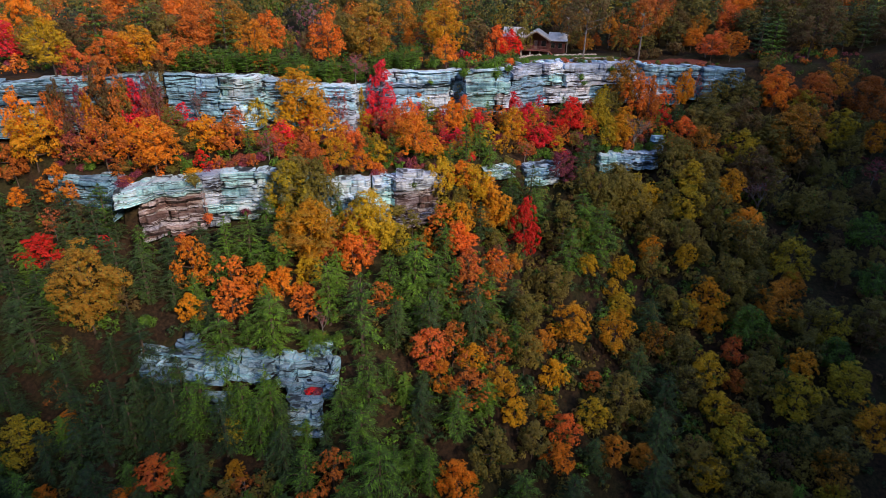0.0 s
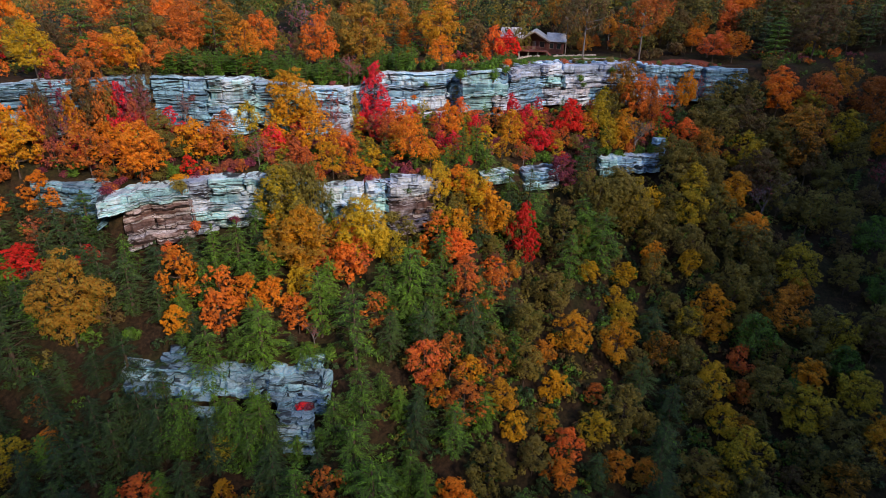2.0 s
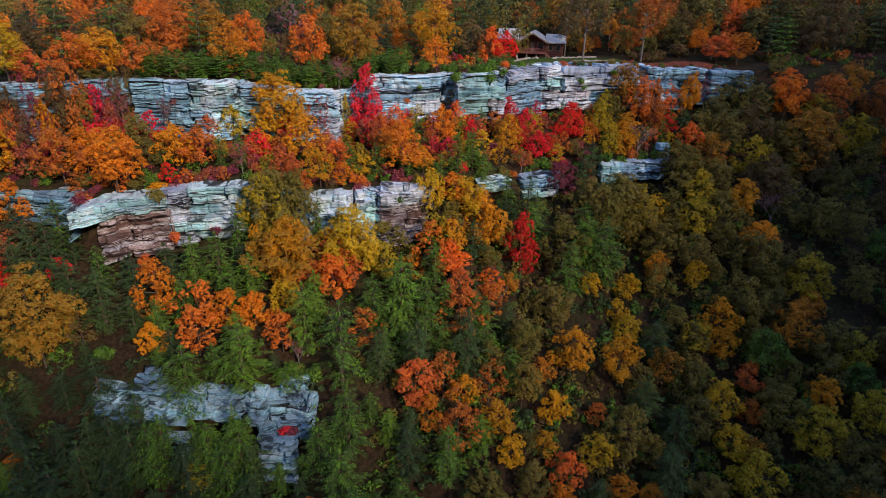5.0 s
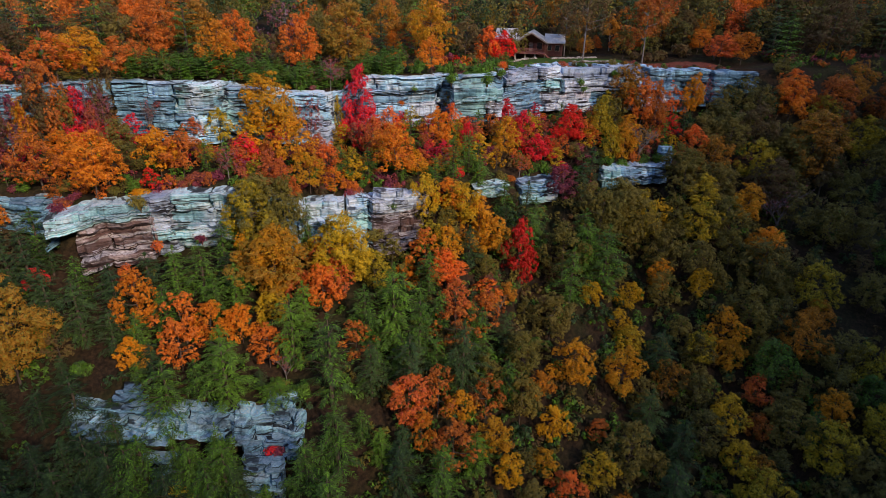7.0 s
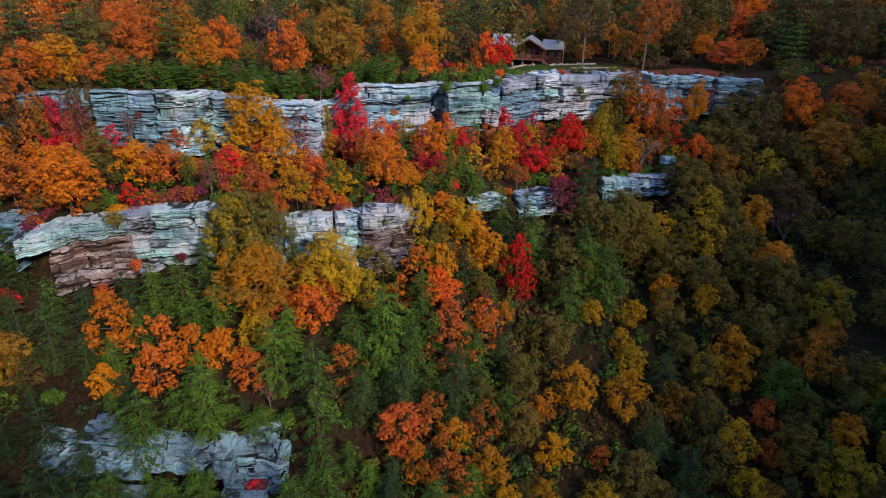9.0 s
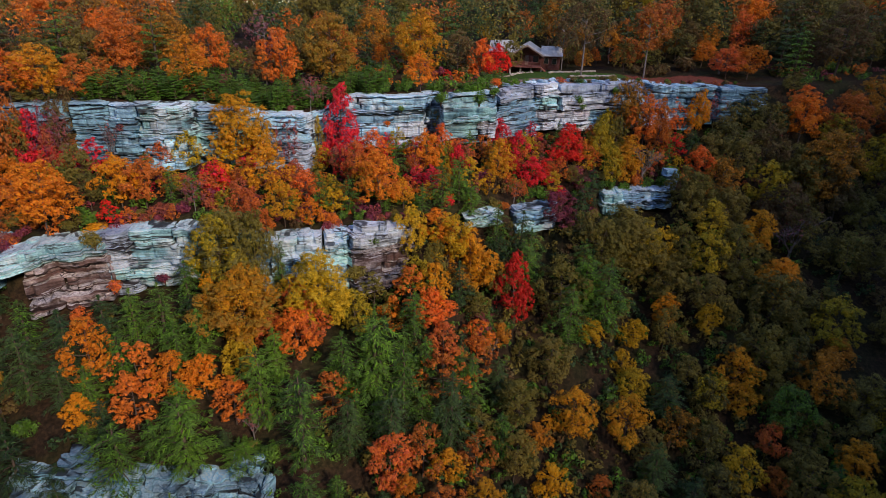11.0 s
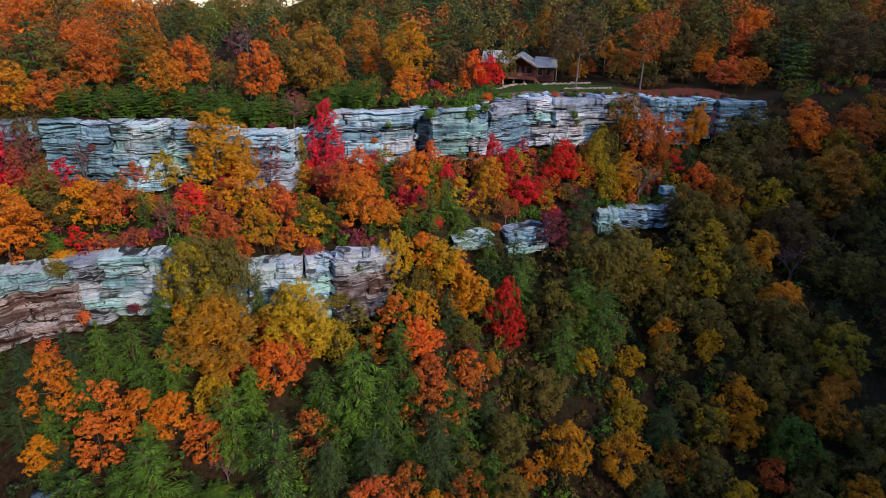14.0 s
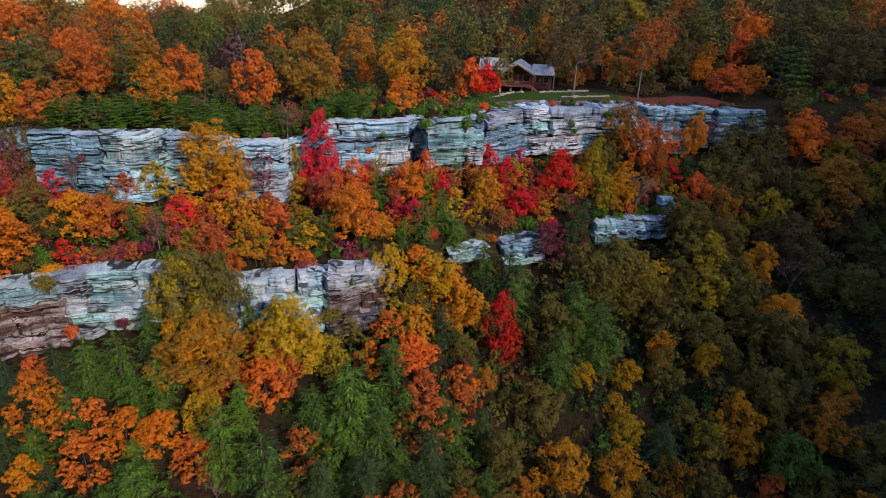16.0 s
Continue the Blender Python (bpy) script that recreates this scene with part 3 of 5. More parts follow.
# kind: object name, height and half width of the model, category, shapes
KINDS = {
    "oak": ("oak_tree", 10.5, 4.5, "tree", [lambda s=s: broadleaf(s, 0.15, 34, 14, 17, 0.13, 1.5, 0.7) for s in range(7)]),
    "broad": ("oak_tree", 10.5, 4.5, "tree", [lambda s=s: broadleaf(10 + s, 0.18, 44, 16, 20, 0.11, 1.5, 0.7) for s in range(4)]),
    "maple": ("maple_tree", 10.5, 4.1, "tree", [lambda s=s: broadleaf(20 + s, 0.5, 32, 13, 17, 0.135, 1.3, 0.5) for s in range(6)]),
    "young": ("hickory_tree", 10.5, 3.9, "tree", [lambda s=s: broadleaf(70 + s, 0.4, 20, 10, 14, 0.19, 0.6, 0.6) for s in range(5)]),
    "beech": ("beech_tree", 10.5, 4.2, "tree", [lambda s=s: broadleaf(90 + s, 0.25, 28, 12, 14, 0.16, 1.5, 0.7) for s in range(6)]),
    "ash": ("ash_tree", 10.5, 3.9, "tree", [lambda s=s: broadleaf(30 + s, 0.15, 28, 12, 14, 0.13, 3.6) for s in range(4)]),
    "spire": ("maple_tree", 10.5, 3.4, "tree", [lambda s=s: broadleaf(50 + s, 0.72, 42, 14, 17, 0.135, 0.3, 0.12) for s in range(4)]),
    "thin": ("sapling_tree", 10.5, 4.0, "tree", [lambda s=s: broadleaf(40 + s, 0.1, 24, 6, 7, 0.14, 2.5) for s in range(3)]),
    "bare": ("bare_tree", 7.5, 2.6, "tree", [lambda s=s: leafless(60 + s, 1) for s in range(2)]),
    "hemlock": ("hemlock_tree", 10.0, 3.2, "tree", [lambda s=s: conifer(80 + s, 11, 10, 24, 0.16, 0.65, 0.44, 0.6) for s in range(5)]),
    "pine": ("pine_tree", 10.0, 3.3, "tree", [lambda s=s: conifer(100 + s, 9, 10, 26, 0.02, 0.65, 0.36, 0.62) for s in range(4)]),
    "fir": ("hemlock_tree", 10.0, 3.1, "tree", [lambda s=s: conifer(180 + s, 10, 9, 18, 0.16, 0.65, 0.44, 0.78) for s in range(5)]),
    "cedar": ("cedar_bush", 10.0, 3.4, "bush", [lambda s=s: conifer(140 + s, 10, 8, 14, -0.25, 0.6, 0.42, 1.0) for s in range(3)]),
    "shrub": ("shrub", 2.0, 1.5, "shrub", [lambda s=s: bushy(120 + s) for s in range(3)])}
WORDS = {
    "bronze": "bronze-gold", "orange": "bright orange", "gold": "golden", "amber": "amber", "umber": "tawny brown", "yellow": "clear yellow", "lime": "yellow-green", "olive": "olive green", "dusk": "dull dark green", "brown": "dull brown",
    "rust": "rust-coloured", "ember": "red-orange", "scarlet": "scarlet", "crimson": "crimson", "rose": "dusty rose", "plum": "purple", "mauve": "thin mauve", "green": "mid green", "dark": "dark green", "fern": "fresh green"}
FORM = {
    "broad": "large autumn oak with a broad lumpy crown",
    "oak": "autumn oak with a broad lumpy crown", "maple": "autumn maple with a tapering crown", "young": "young autumn hickory with a tapering crown", "beech": "autumn beech with a rounded lumpy crown", "ash": "tall tree with bare lower trunk and open crown", "spire": "narrow dense maple tapering to a point", "thin": "half-bare tree with sparse leaves", "bare": "leafless tree with pale forking limbs",
    "hemlock": "hemlock with drooping feathery sprays", "pine": "pine with ragged tiers of needles", "fir": "hemlock with drooping feathery sprays", "cedar": "bushy cedar on the cliff rim", "shrub": "low bush growing on the rock"}
SHAPES, MODELS, STANDS = {}, {}, []
pick = random.Random(5)


def plant(kind, tone, x, y, half_width, height, z=None):
    """A tree of that kind and leaf colour, rooted in the ground at x, y, or in the rock at height z."""
    if kind in ("oak", "maple") and half_width > 4.3:
        kind = "broad"
    name, h0, r0, category, makers = KINDS[kind]
    v = pick.randrange(len(makers))
    if (kind, v) not in SHAPES:
        (tv, tf), (cv, cf) = makers[v]()
        SHAPES[kind, v] = mesh_of("trunk", tv, tf, PALE_BARK if kind in ("bare", "thin", "ash") else BARK, False), mesh_of("crown", cv, cf, LEAF["green"])
    z = ground_z(x, y) if z is None else z
    place = pose(x, y, z - 0.1, 0, 0, pick.uniform(0, 360)) @ Matrix.Diagonal((half_width / r0, half_width / r0 * pick.uniform(0.9, 1.1), height / h0, 1))
    key = (kind, v, tone)
    if key in MODELS:
        model = MODELS[key]
        tree = copy_thing(model, place @ Matrix.Diagonal((*[1 / k for k in model.scale], 1)))
    else:
        stem, foliage = SHAPES[kind, v]
        tree = new(name)
        part_mesh("trunk", stem, tree)
        crown_ob = part_mesh("crown", foliage, tree)
        crown_ob.material_slots[0].link = "OBJECT"
        crown_ob.material_slots[0].material = LEAF[tone]
        tree.matrix_basis = place
        tagged(tree, f"{WORDS[tone]} {FORM[kind]}", category, "trees of the wooded hillside")
        MODELS[key] = tree
    STANDS.append((x, y, half_width))
    return tree


plant("oak", "rust", -82.3, 155.1, 5.6, 14.5)
plant("oak", "umber", -82.1, 166.8, 6.7, 17.3)
plant("oak", "orange", -65.3, 159.4, 6.3, 16.4)
plant("oak", "umber", -49.6, 139.9, 4.4, 11.5)
plant("oak", "rust", -53.7, 129.4, 4.5, 11.6)
plant("oak", "brown", -64.6, 135.8, 3.8, 9.9)
plant("hemlock", "dark", -68.0, 131.8, 3.7, 11.0)
plant("oak", "rust", -52.6, 113.7, 2.9, 6.6)
plant("maple", "rust", -51.0, 117.5, 2.2, 5.9)
plant("oak", "olive", -60.5, 179.3, 5.3, 13.8)
plant("pine", "dark", -78.7, 208.9, 3.8, 12.2)
plant("pine", "dark", -60.7, 187.3, 3.9, 12.6)
plant("oak", "rust", -40.2, 134.2, 3.7, 9.7)
plant("oak", "umber", -39.1, 122.0, 3.2, 8.2)
plant("thin", "mauve", -33.0, 140.6, 5.0, 12.8)
plant("oak", "rust", -38.6, 176.1, 3.9, 10.1)
plant("oak", "bronze", -20.8, 142.5, 5.5, 14.4)
plant("pine", "green", -16.9, 173.9, 5.7, 18.2)
plant("oak", "olive", -26.6, 197.5, 8.1, 20.9)
plant("oak", "olive", -38.3, 202.7, 7.6, 19.7)
plant("oak", "olive", -48.6, 199.1, 7.4, 19.3)
plant("oak", "olive", -67.9, 226.4, 6.9, 18.0)
plant("oak", "gold", -4.5, 149.3, 4.9, 12.7)
plant("pine", "green", -0.9, 171.7, 4.8, 15.2)
plant("pine", "green", -6.0, 189.0, 6.3, 20.0)
plant("maple", "yellow", 1.9, 244.8, 3.8, 10.0)
plant("maple", "orange", -13.4, 156.8, 2.1, 5.4)
plant("maple", "orange", -3.4, 132.2, 3.0, 6.6)
plant("maple", "scarlet", 0.5, 153.9, 1.1, 3.0)
plant("oak", "olive", -16.4, 223.1, 5.1, 13.3)
plant("spire", "ember", 7.4, 160.6, 2.6, 8.8)
plant("spire", "scarlet", 10.9, 159.7, 2.3, 7.4)
plant("oak", "yellow", 9.5, 202.1, 3.0, 7.9)
plant("spire", "olive", 14.7, 168.7, 2.1, 8.9)
plant("ash", "rust", 19.1, 187.7, 3.5, 11.1)
plant("ash", "brown", 26.5, 170.8, 3.7, 11.9)
plant("ash", "brown", 29.1, 159.6, 4.8, 15.2)
plant("ash", "umber", 39.2, 179.9, 2.6, 8.4)
plant("ash", "rust", 44.1, 165.6, 4.7, 15.1)
plant("ash", "ember", 53.7, 186.5, 3.8, 12.1)
plant("oak", "lime", 50.2, 202.5, 5.2, 13.5)
plant("oak", "brown", 45.8, 206.0, 6.1, 15.7)
plant("oak", "orange", 64.0, 206.6, 4.9, 12.6)
plant("oak", "dusk", 61.9, 186.3, 5.4, 14.1)
plant("oak", "olive", 72.2, 199.3, 5.8, 15.0)
plant("oak", "orange", 75.5, 188.1, 4.4, 11.3)
plant("oak", "olive", 81.8, 189.4, 4.4, 11.3)
plant("maple", "crimson", 93.9, 206.3, 2.3, 5.9)
plant("oak", "dusk", 88.5, 183.7, 6.4, 16.5)
plant("oak", "olive", 105.8, 201.8, 5.9, 15.2)
plant("oak", "rust", 114.1, 205.9, 4.5, 11.6)
plant("oak", "ember", 62.1, 165.4, 3.8, 6.9)
plant("oak", "orange", 66.6, 165.0, 4.1, 7.3)
plant("oak", "orange", 59.7, 174.6, 3.2, 5.8)
plant("bare", "mauve", 61.9, 168.5, 2.0, 5.1)
plant("maple", "yellow", 92.1, 178.3, 1.8, 4.9)
plant("oak", "olive", 71.5, 155.0, 2.5, 4.0)
plant("oak", "brown", 87.1, 167.9, 6.0, 15.5)
plant("oak", "ember", 71.1, 182.3, 3.7, 9.6)
plant("pine", "dark", 22.9, 204.4, 6.0, 19.3)
plant("pine", "dark", 13.2, 204.0, 6.0, 19.3)
plant("oak", "brown", 33.8, 212.1, 6.3, 16.3)
plant("oak", "brown", 57.8, 209.4, 5.4, 13.9)
plant("oak", "orange", -83.9, 122.4, 4.8, 12.6)
plant("oak", "yellow", -68.2, 105.9, 3.9, 9.6)
plant("maple", "crimson", -82.0, 114.6, 3.1, 8.1)
plant("maple", "ember", -66.4, 108.2, 2.4, 6.3)
plant("oak", "rust", -61.2, 111.9, 4.0, 7.5)
plant("oak", "amber", -58.0, 114.7, 3.9, 8.6)
plant("oak", "rust", -53.1, 113.6, 3.0, 5.7)
plant("oak", "rust", -60.0, 106.8, 3.7, 13.4)
plant("maple", "ember", -66.3, 101.5, 1.7, 10.0)
plant("oak", "gold", -68.5, 96.6, 4.0, 10.2)
plant("maple", "orange", -64.9, 94.5, 3.0, 7.8)
plant("oak", "rust", -70.5, 94.0, 2.7, 6.8)
plant("thin", "mauve", -65.0, 103.6, 3.2, 8.4)
plant("maple", "orange", -62.7, 104.3, 1.3, 8.2)
plant("maple", "rust", -57.3, 97.7, 3.5, 9.1)
plant("oak", "orange", -57.2, 103.0, 2.5, 6.4)
plant("oak", "orange", -47.3, 94.3, 3.9, 10.0)
plant("spire", "crimson", -57.6, 109.3, 2.2, 10.1)
plant("maple", "crimson", -56.9, 109.5, 2.4, 6.3)
plant("maple", "crimson", -53.8, 110.3, 1.8, 4.8)
plant("oak", "olive", -48.9, 104.4, 2.7, 6.9)
plant("bare", "mauve", -46.7, 110.5, 1.8, 9.5)
plant("oak", "gold", -42.2, 102.7, 2.9, 7.4)
plant("maple", "rust", -38.5, 102.3, 2.8, 7.5)
plant("maple", "ember", -40.7, 111.8, 1.8, 4.8)
plant("oak", "lime", -36.9, 113.2, 2.4, 6.9)
plant("thin", "mauve", -31.3, 101.2, 1.9, 4.8)
plant("maple", "orange", -29.7, 108.9, 1.8, 4.7)
plant("oak", "gold", -30.0, 116.2, 4.6, 11.9)
plant("oak", "gold", -26.4, 116.3, 2.1, 9.5)
plant("maple", "crimson", -28.4, 116.1, 1.9, 5.3)
plant("maple", "amber", -22.4, 106.5, 3.3, 8.8)
plant("maple", "ember", -23.1, 99.5, 2.0, 5.3)
plant("maple", "rose", -20.6, 111.6, 2.1, 5.4)
plant("oak", "gold", -19.4, 101.7, 2.5, 6.3)
plant("thin", "mauve", -23.0, 117.8, 2.6, 9.1)
plant("maple", "orange", -15.8, 101.4, 1.7, 4.3)
plant("thin", "mauve", -20.8, 124.5, 2.6, 5.6)
plant("spire", "crimson", -16.0, 124.1, 2.6, 12.6)
plant("maple", "crimson", -16.8, 123.9, 2.0, 6.7)
plant("spire", "crimson", -18.1, 121.1, 1.1, 4.6)
plant("spire", "lime", -19.5, 123.4, 0.8, 9.0)
plant("maple", "crimson", -13.6, 121.4, 2.2, 5.8)
plant("maple", "ember", -11.6, 114.0, 2.7, 7.1)
plant("oak", "orange", -7.0, 107.1, 3.5, 9.1)
plant("maple", "ember", -10.0, 120.4, 2.6, 6.9)
plant("maple", "gold", -3.9, 108.3, 1.8, 4.7)
plant("hemlock", "green", -15.5, 105.7, 2.0, 5.8)
plant("hemlock", "green", -11.5, 106.6, 2.0, 5.9)
plant("hemlock", "green", -6.3, 107.0, 1.4, 4.1)
plant("oak", "orange", -1.5, 119.8, 2.9, 7.6)
plant("spire", "ember", 0.8, 126.8, 1.9, 6.2)
plant("spire", "crimson", 3.5, 121.6, 1.7, 5.6)
plant("thin", "rose", -3.1, 117.7, 1.7, 4.5)
plant("hemlock", "green", 1.5, 111.0, 2.6, 7.8)
plant("hemlock", "green", 5.9, 113.2, 2.7, 7.9)
plant("hemlock", "green", 4.0, 114.3, 2.5, 7.5)
plant("spire", "crimson", 10.6, 132.6, 1.9, 6.4)
plant("maple", "gold", 10.1, 122.9, 3.0, 7.9)
plant("spire", "crimson", 14.0, 130.9, 1.8, 6.1)
plant("spire", "crimson", 16.2, 124.6, 1.7, 6.1)
plant("maple", "rust", 19.8, 127.0, 1.7, 4.5)
plant("spire", "scarlet", 23.4, 132.8, 2.5, 8.1)
plant("oak", "olive", 23.5, 128.2, 1.6, 4.1)
plant("spire", "lime", 29.4, 135.0, 1.7, 7.2)
plant("spire", "lime", 31.5, 131.2, 1.8, 6.9)
plant("oak", "rust", 38.5, 140.1, 3.7, 10.4)
plant("spire", "gold", 33.8, 131.9, 1.8, 6.0)
plant("bare", "gold", 37.2, 132.9, 3.1, 8.0)
plant("oak", "gold", 51.8, 149.0, 2.5, 7.7)
plant("oak", "dusk", 54.5, 142.1, 3.0, 7.8)
plant("maple", "ember", 48.0, 135.2, 2.6, 6.8)
plant("hemlock", "dark", 26.5, 124.6, 2.7, 8.2)
plant("maple", "plum", 21.0, 118.7, 2.8, 7.3)
plant("hemlock", "green", 15.4, 111.7, 3.1, 9.3)
plant("thin", "rose", 13.1, 120.3, 2.0, 4.2)
plant("oak", "dusk", 32.7, 116.0, 4.8, 12.1)
plant("oak", "olive", 26.9, 113.1, 4.0, 10.4)
plant("oak", "lime", 38.7, 120.6, 2.7, 7.1)
plant("maple", "scarlet", -62.4, 85.4, 3.0, 6.2)
plant("maple", "crimson", -54.3, 87.8, 1.6, 4.0)
plant("hemlock", "dark", -57.4, 87.4, 3.4, 10.1)
plant("oak", "bronze", -51.7, 77.7, 5.4, 13.9)
plant("hemlock", "dark", -66.3, 87.3, 3.1, 8.8)
plant("maple", "orange", -68.9, 90.8, 1.6, 4.0)
plant("thin", "rose", -63.2, 89.9, 2.1, 5.4)
plant("maple", "orange", -39.0, 84.5, 3.0, 9.9)
plant("hemlock", "green", -37.6, 81.6, 2.6, 7.0)
plant("maple", "ember", -42.8, 90.5, 1.6, 4.2)
plant("hemlock", "dark", -45.4, 82.5, 3.5, 10.4)
plant("hemlock", "dark", -50.7, 84.5, 3.1, 9.2)
plant("hemlock", "green", -35.1, 88.9, 3.2, 9.4)
plant("hemlock", "green", -31.5, 89.0, 3.2, 9.4)
plant("hemlock", "green", -29.8, 92.8, 2.9, 8.5)
plant("oak", "lime", -26.2, 95.2, 4.4, 13.3)
plant("oak", "amber", -22.1, 90.5, 4.4, 11.3)
plant("oak", "lime", -13.2, 93.6, 4.4, 11.3)
plant("oak", "lime", -8.9, 95.1, 2.8, 7.2)
plant("maple", "ember", -16.6, 94.7, 2.4, 6.3)
plant("maple", "rust", -15.1, 89.7, 3.0, 7.9)
plant("maple", "ember", -19.0, 91.0, 2.2, 5.7)
plant("spire", "orange", -4.4, 97.5, 1.6, 5.8)
plant("maple", "ember", 1.3, 96.0, 2.6, 6.8)
plant("maple", "ember", 2.9, 93.0, 2.5, 6.5)
plant("thin", "plum", 7.9, 99.1, 1.9, 4.8)
plant("bare", "gold", 9.4, 97.6, 1.9, 4.9)
plant("oak", "yellow", 2.8, 104.1, 3.3, 8.4)
plant("oak", "amber", 7.4, 105.0, 3.2, 8.1)
plant("oak", "gold", 1.6, 98.9, 2.6, 6.5)
plant("oak", "lime", -2.1, 103.0, 2.5, 7.8)
plant("hemlock", "green", 14.3, 108.6, 3.3, 9.8)
plant("oak", "olive", 10.2, 105.5, 2.4, 6.3)
plant("maple", "orange", -29.1, 83.5, 2.5, 6.5)
plant("maple", "orange", -25.1, 84.3, 2.4, 6.1)
plant("oak", "lime", -21.8, 86.4, 2.4, 6.1)
plant("maple", "rust", -21.0, 82.1, 2.5, 6.5)
plant("bare", "mauve", -18.5, 80.7, 1.8, 4.7)
plant("pine", "green", -24.8, 77.1, 4.3, 10.3)
plant("pine", "green", -17.7, 82.0, 3.6, 11.6)
plant("pine", "green", -12.2, 78.7, 4.3, 13.9)
plant("hemlock", "green", -5.4, 88.5, 4.7, 14.0)
plant("hemlock", "green", -9.3, 87.6, 3.3, 9.9)
plant("hemlock", "green", -1.8, 87.0, 3.3, 9.8)
plant("hemlock", "dark", -2.7, 82.4, 3.7, 10.9)
plant("hemlock", "dark", 4.2, 85.6, 3.8, 11.4)
plant("hemlock", "dark", -7.7, 81.7, 3.0, 9.0)
plant("hemlock", "green", -32.1, 76.2, 4.6, 10.5)
plant("maple", "gold", -37.7, 79.8, 2.1, 5.4)
plant("hemlock", "dark", -43.4, 75.3, 3.6, 10.6)
plant("hemlock", "dark", -42.9, 74.3, 3.2, 4.4)
plant("maple", "rust", -55.9, 73.0, 1.9, 6.5, z=-42.4)
plant("hemlock", "dark", -58.4, 74.0, 4.5, 13.3)
plant("hemlock", "dark", -52.7, 70.9, 3.2, 9.6)
plant("hemlock", "dark", -39.3, 76.1, 3.1, 3.3)
plant("hemlock", "green", -18.8, 78.1, 3.3, 2.9)
plant("maple", "orange", -52.2, 68.5, 1.7, 4.2)
plant("oak", "lime", -55.6, 64.6, 3.5, 8.9)
plant("hemlock", "dark", -42.8, 68.3, 3.7, 10.2)
plant("hemlock", "green", -35.2, 70.4, 3.6, 10.7)
plant("oak", "lime", -29.4, 70.1, 2.1, 5.3)
plant("hemlock", "green", -24.1, 71.6, 3.7, 10.7)
plant("hemlock", "green", -10.7, 73.6, 3.6, 10.8)
plant("hemlock", "green", -10.6, 68.0, 4.1, 12.0)
plant("pine", "green", -7.7, 63.7, 4.8, 14.9)
plant("hemlock", "dark", -39.5, 68.0, 2.8, 8.1)
plant("maple", "ember", -39.0, 64.9, 2.9, 5.7)
plant("maple", "orange", -42.7, 62.3, 1.9, 4.7)
plant("maple", "scarlet", -47.5, 59.9, 1.7, 3.1)
plant("maple", "orange", -51.6, 60.7, 1.4, 3.6)
plant("maple", "gold", -28.3, 66.1, 1.9, 5.1)
plant("maple", "orange", -30.4, 62.9, 2.1, 5.4)
plant("thin", "rust", -25.8, 64.2, 2.4, 6.0)
plant("hemlock", "dark", -21.5, 67.3, 3.4, 9.9)
plant("hemlock", "green", -17.9, 65.1, 3.6, 10.8)
plant("hemlock", "green", -11.8, 61.8, 3.3, 9.8)
plant("hemlock", "dark", -33.1, 66.0, 2.9, 8.6)
plant("hemlock", "dark", -44.4, 60.8, 3.4, 9.9)
plant("hemlock", "dark", -52.2, 63.7, 2.9, 8.5)
plant("hemlock", "dark", -50.9, 57.3, 2.7, 8.1)
plant("hemlock", "dark", -38.9, 61.2, 2.7, 7.5)
plant("maple", "ember", -2.9, 79.9, 3.2, 8.3)
plant("maple", "orange", -1.0, 78.0, 2.3, 6.1)
plant("maple", "gold", 4.3, 81.9, 2.2, 5.5)
plant("oak", "gold", 8.3, 79.5, 2.7, 6.8)
plant("hemlock", "dark", -3.1, 73.6, 3.2, 9.3)
plant("hemlock", "green", 2.1, 73.6, 3.4, 10.0)
plant("oak", "orange", 2.8, 67.8, 3.4, 8.6)
plant("oak", "olive", 7.1, 71.2, 3.3, 8.6)
plant("hemlock", "green", -1.5, 68.5, 2.9, 8.7)
plant("oak", "yellow", 10.7, 77.2, 2.2, 5.5)
plant("maple", "gold", 15.5, 80.2, 1.9, 4.9)
plant("maple", "ember", 18.5, 77.9, 2.4, 6.3)
plant("maple", "orange", 17.4, 74.0, 2.3, 6.0)
plant("oak", "yellow", 17.0, 84.2, 2.5, 6.3)
plant("oak", "gold", 20.2, 90.7, 3.3, 8.6)
plant("oak", "gold", 28.0, 92.2, 3.4, 8.8)
plant("oak", "olive", 12.5, 90.5, 3.3, 8.4)
plant("oak", "dusk", 12.4, 84.8, 2.8, 7.2)
plant("maple", "rust", 23.7, 86.1, 1.7, 4.1)
plant("oak", "dusk", 27.8, 83.2, 3.9, 10.1)
plant("oak", "lime", 23.2, 80.5, 2.6, 6.7)
plant("oak", "umber", 26.5, 77.3, 2.4, 6.2)
plant("oak", "olive", 13.5, 74.6, 2.5, 6.2)
plant("hemlock", "green", 11.9, 68.4, 3.6, 10.6)
plant("hemlock", "dark", 19.4, 70.1, 3.5, 10.6)
plant("maple", "gold", 18.9, 69.7, 2.3, 5.8)
plant("maple", "yellow", 31.8, 106.2, 2.3, 5.9)
plant("maple", "yellow", 29.6, 102.6, 2.0, 5.3)
plant("oak", "dusk", 36.8, 107.5, 3.2, 8.0)
plant("oak", "yellow", 43.5, 108.5, 2.3, 6.0)
plant("oak", "yellow", 24.4, 103.4, 2.0, 5.1)
plant("oak", "olive", 20.0, 106.5, 3.9, 10.1)
plant("hemlock", "green", 26.7, 106.2, 4.3, 12.9)
plant("hemlock", "green", 20.7, 101.9, 3.6, 10.7)
plant("oak", "olive", 17.3, 96.8, 3.4, 8.8)
plant("oak", "lime", 30.2, 99.3, 2.6, 6.6)
plant("hemlock", "dark", 31.5, 88.6, 3.3, 9.9)
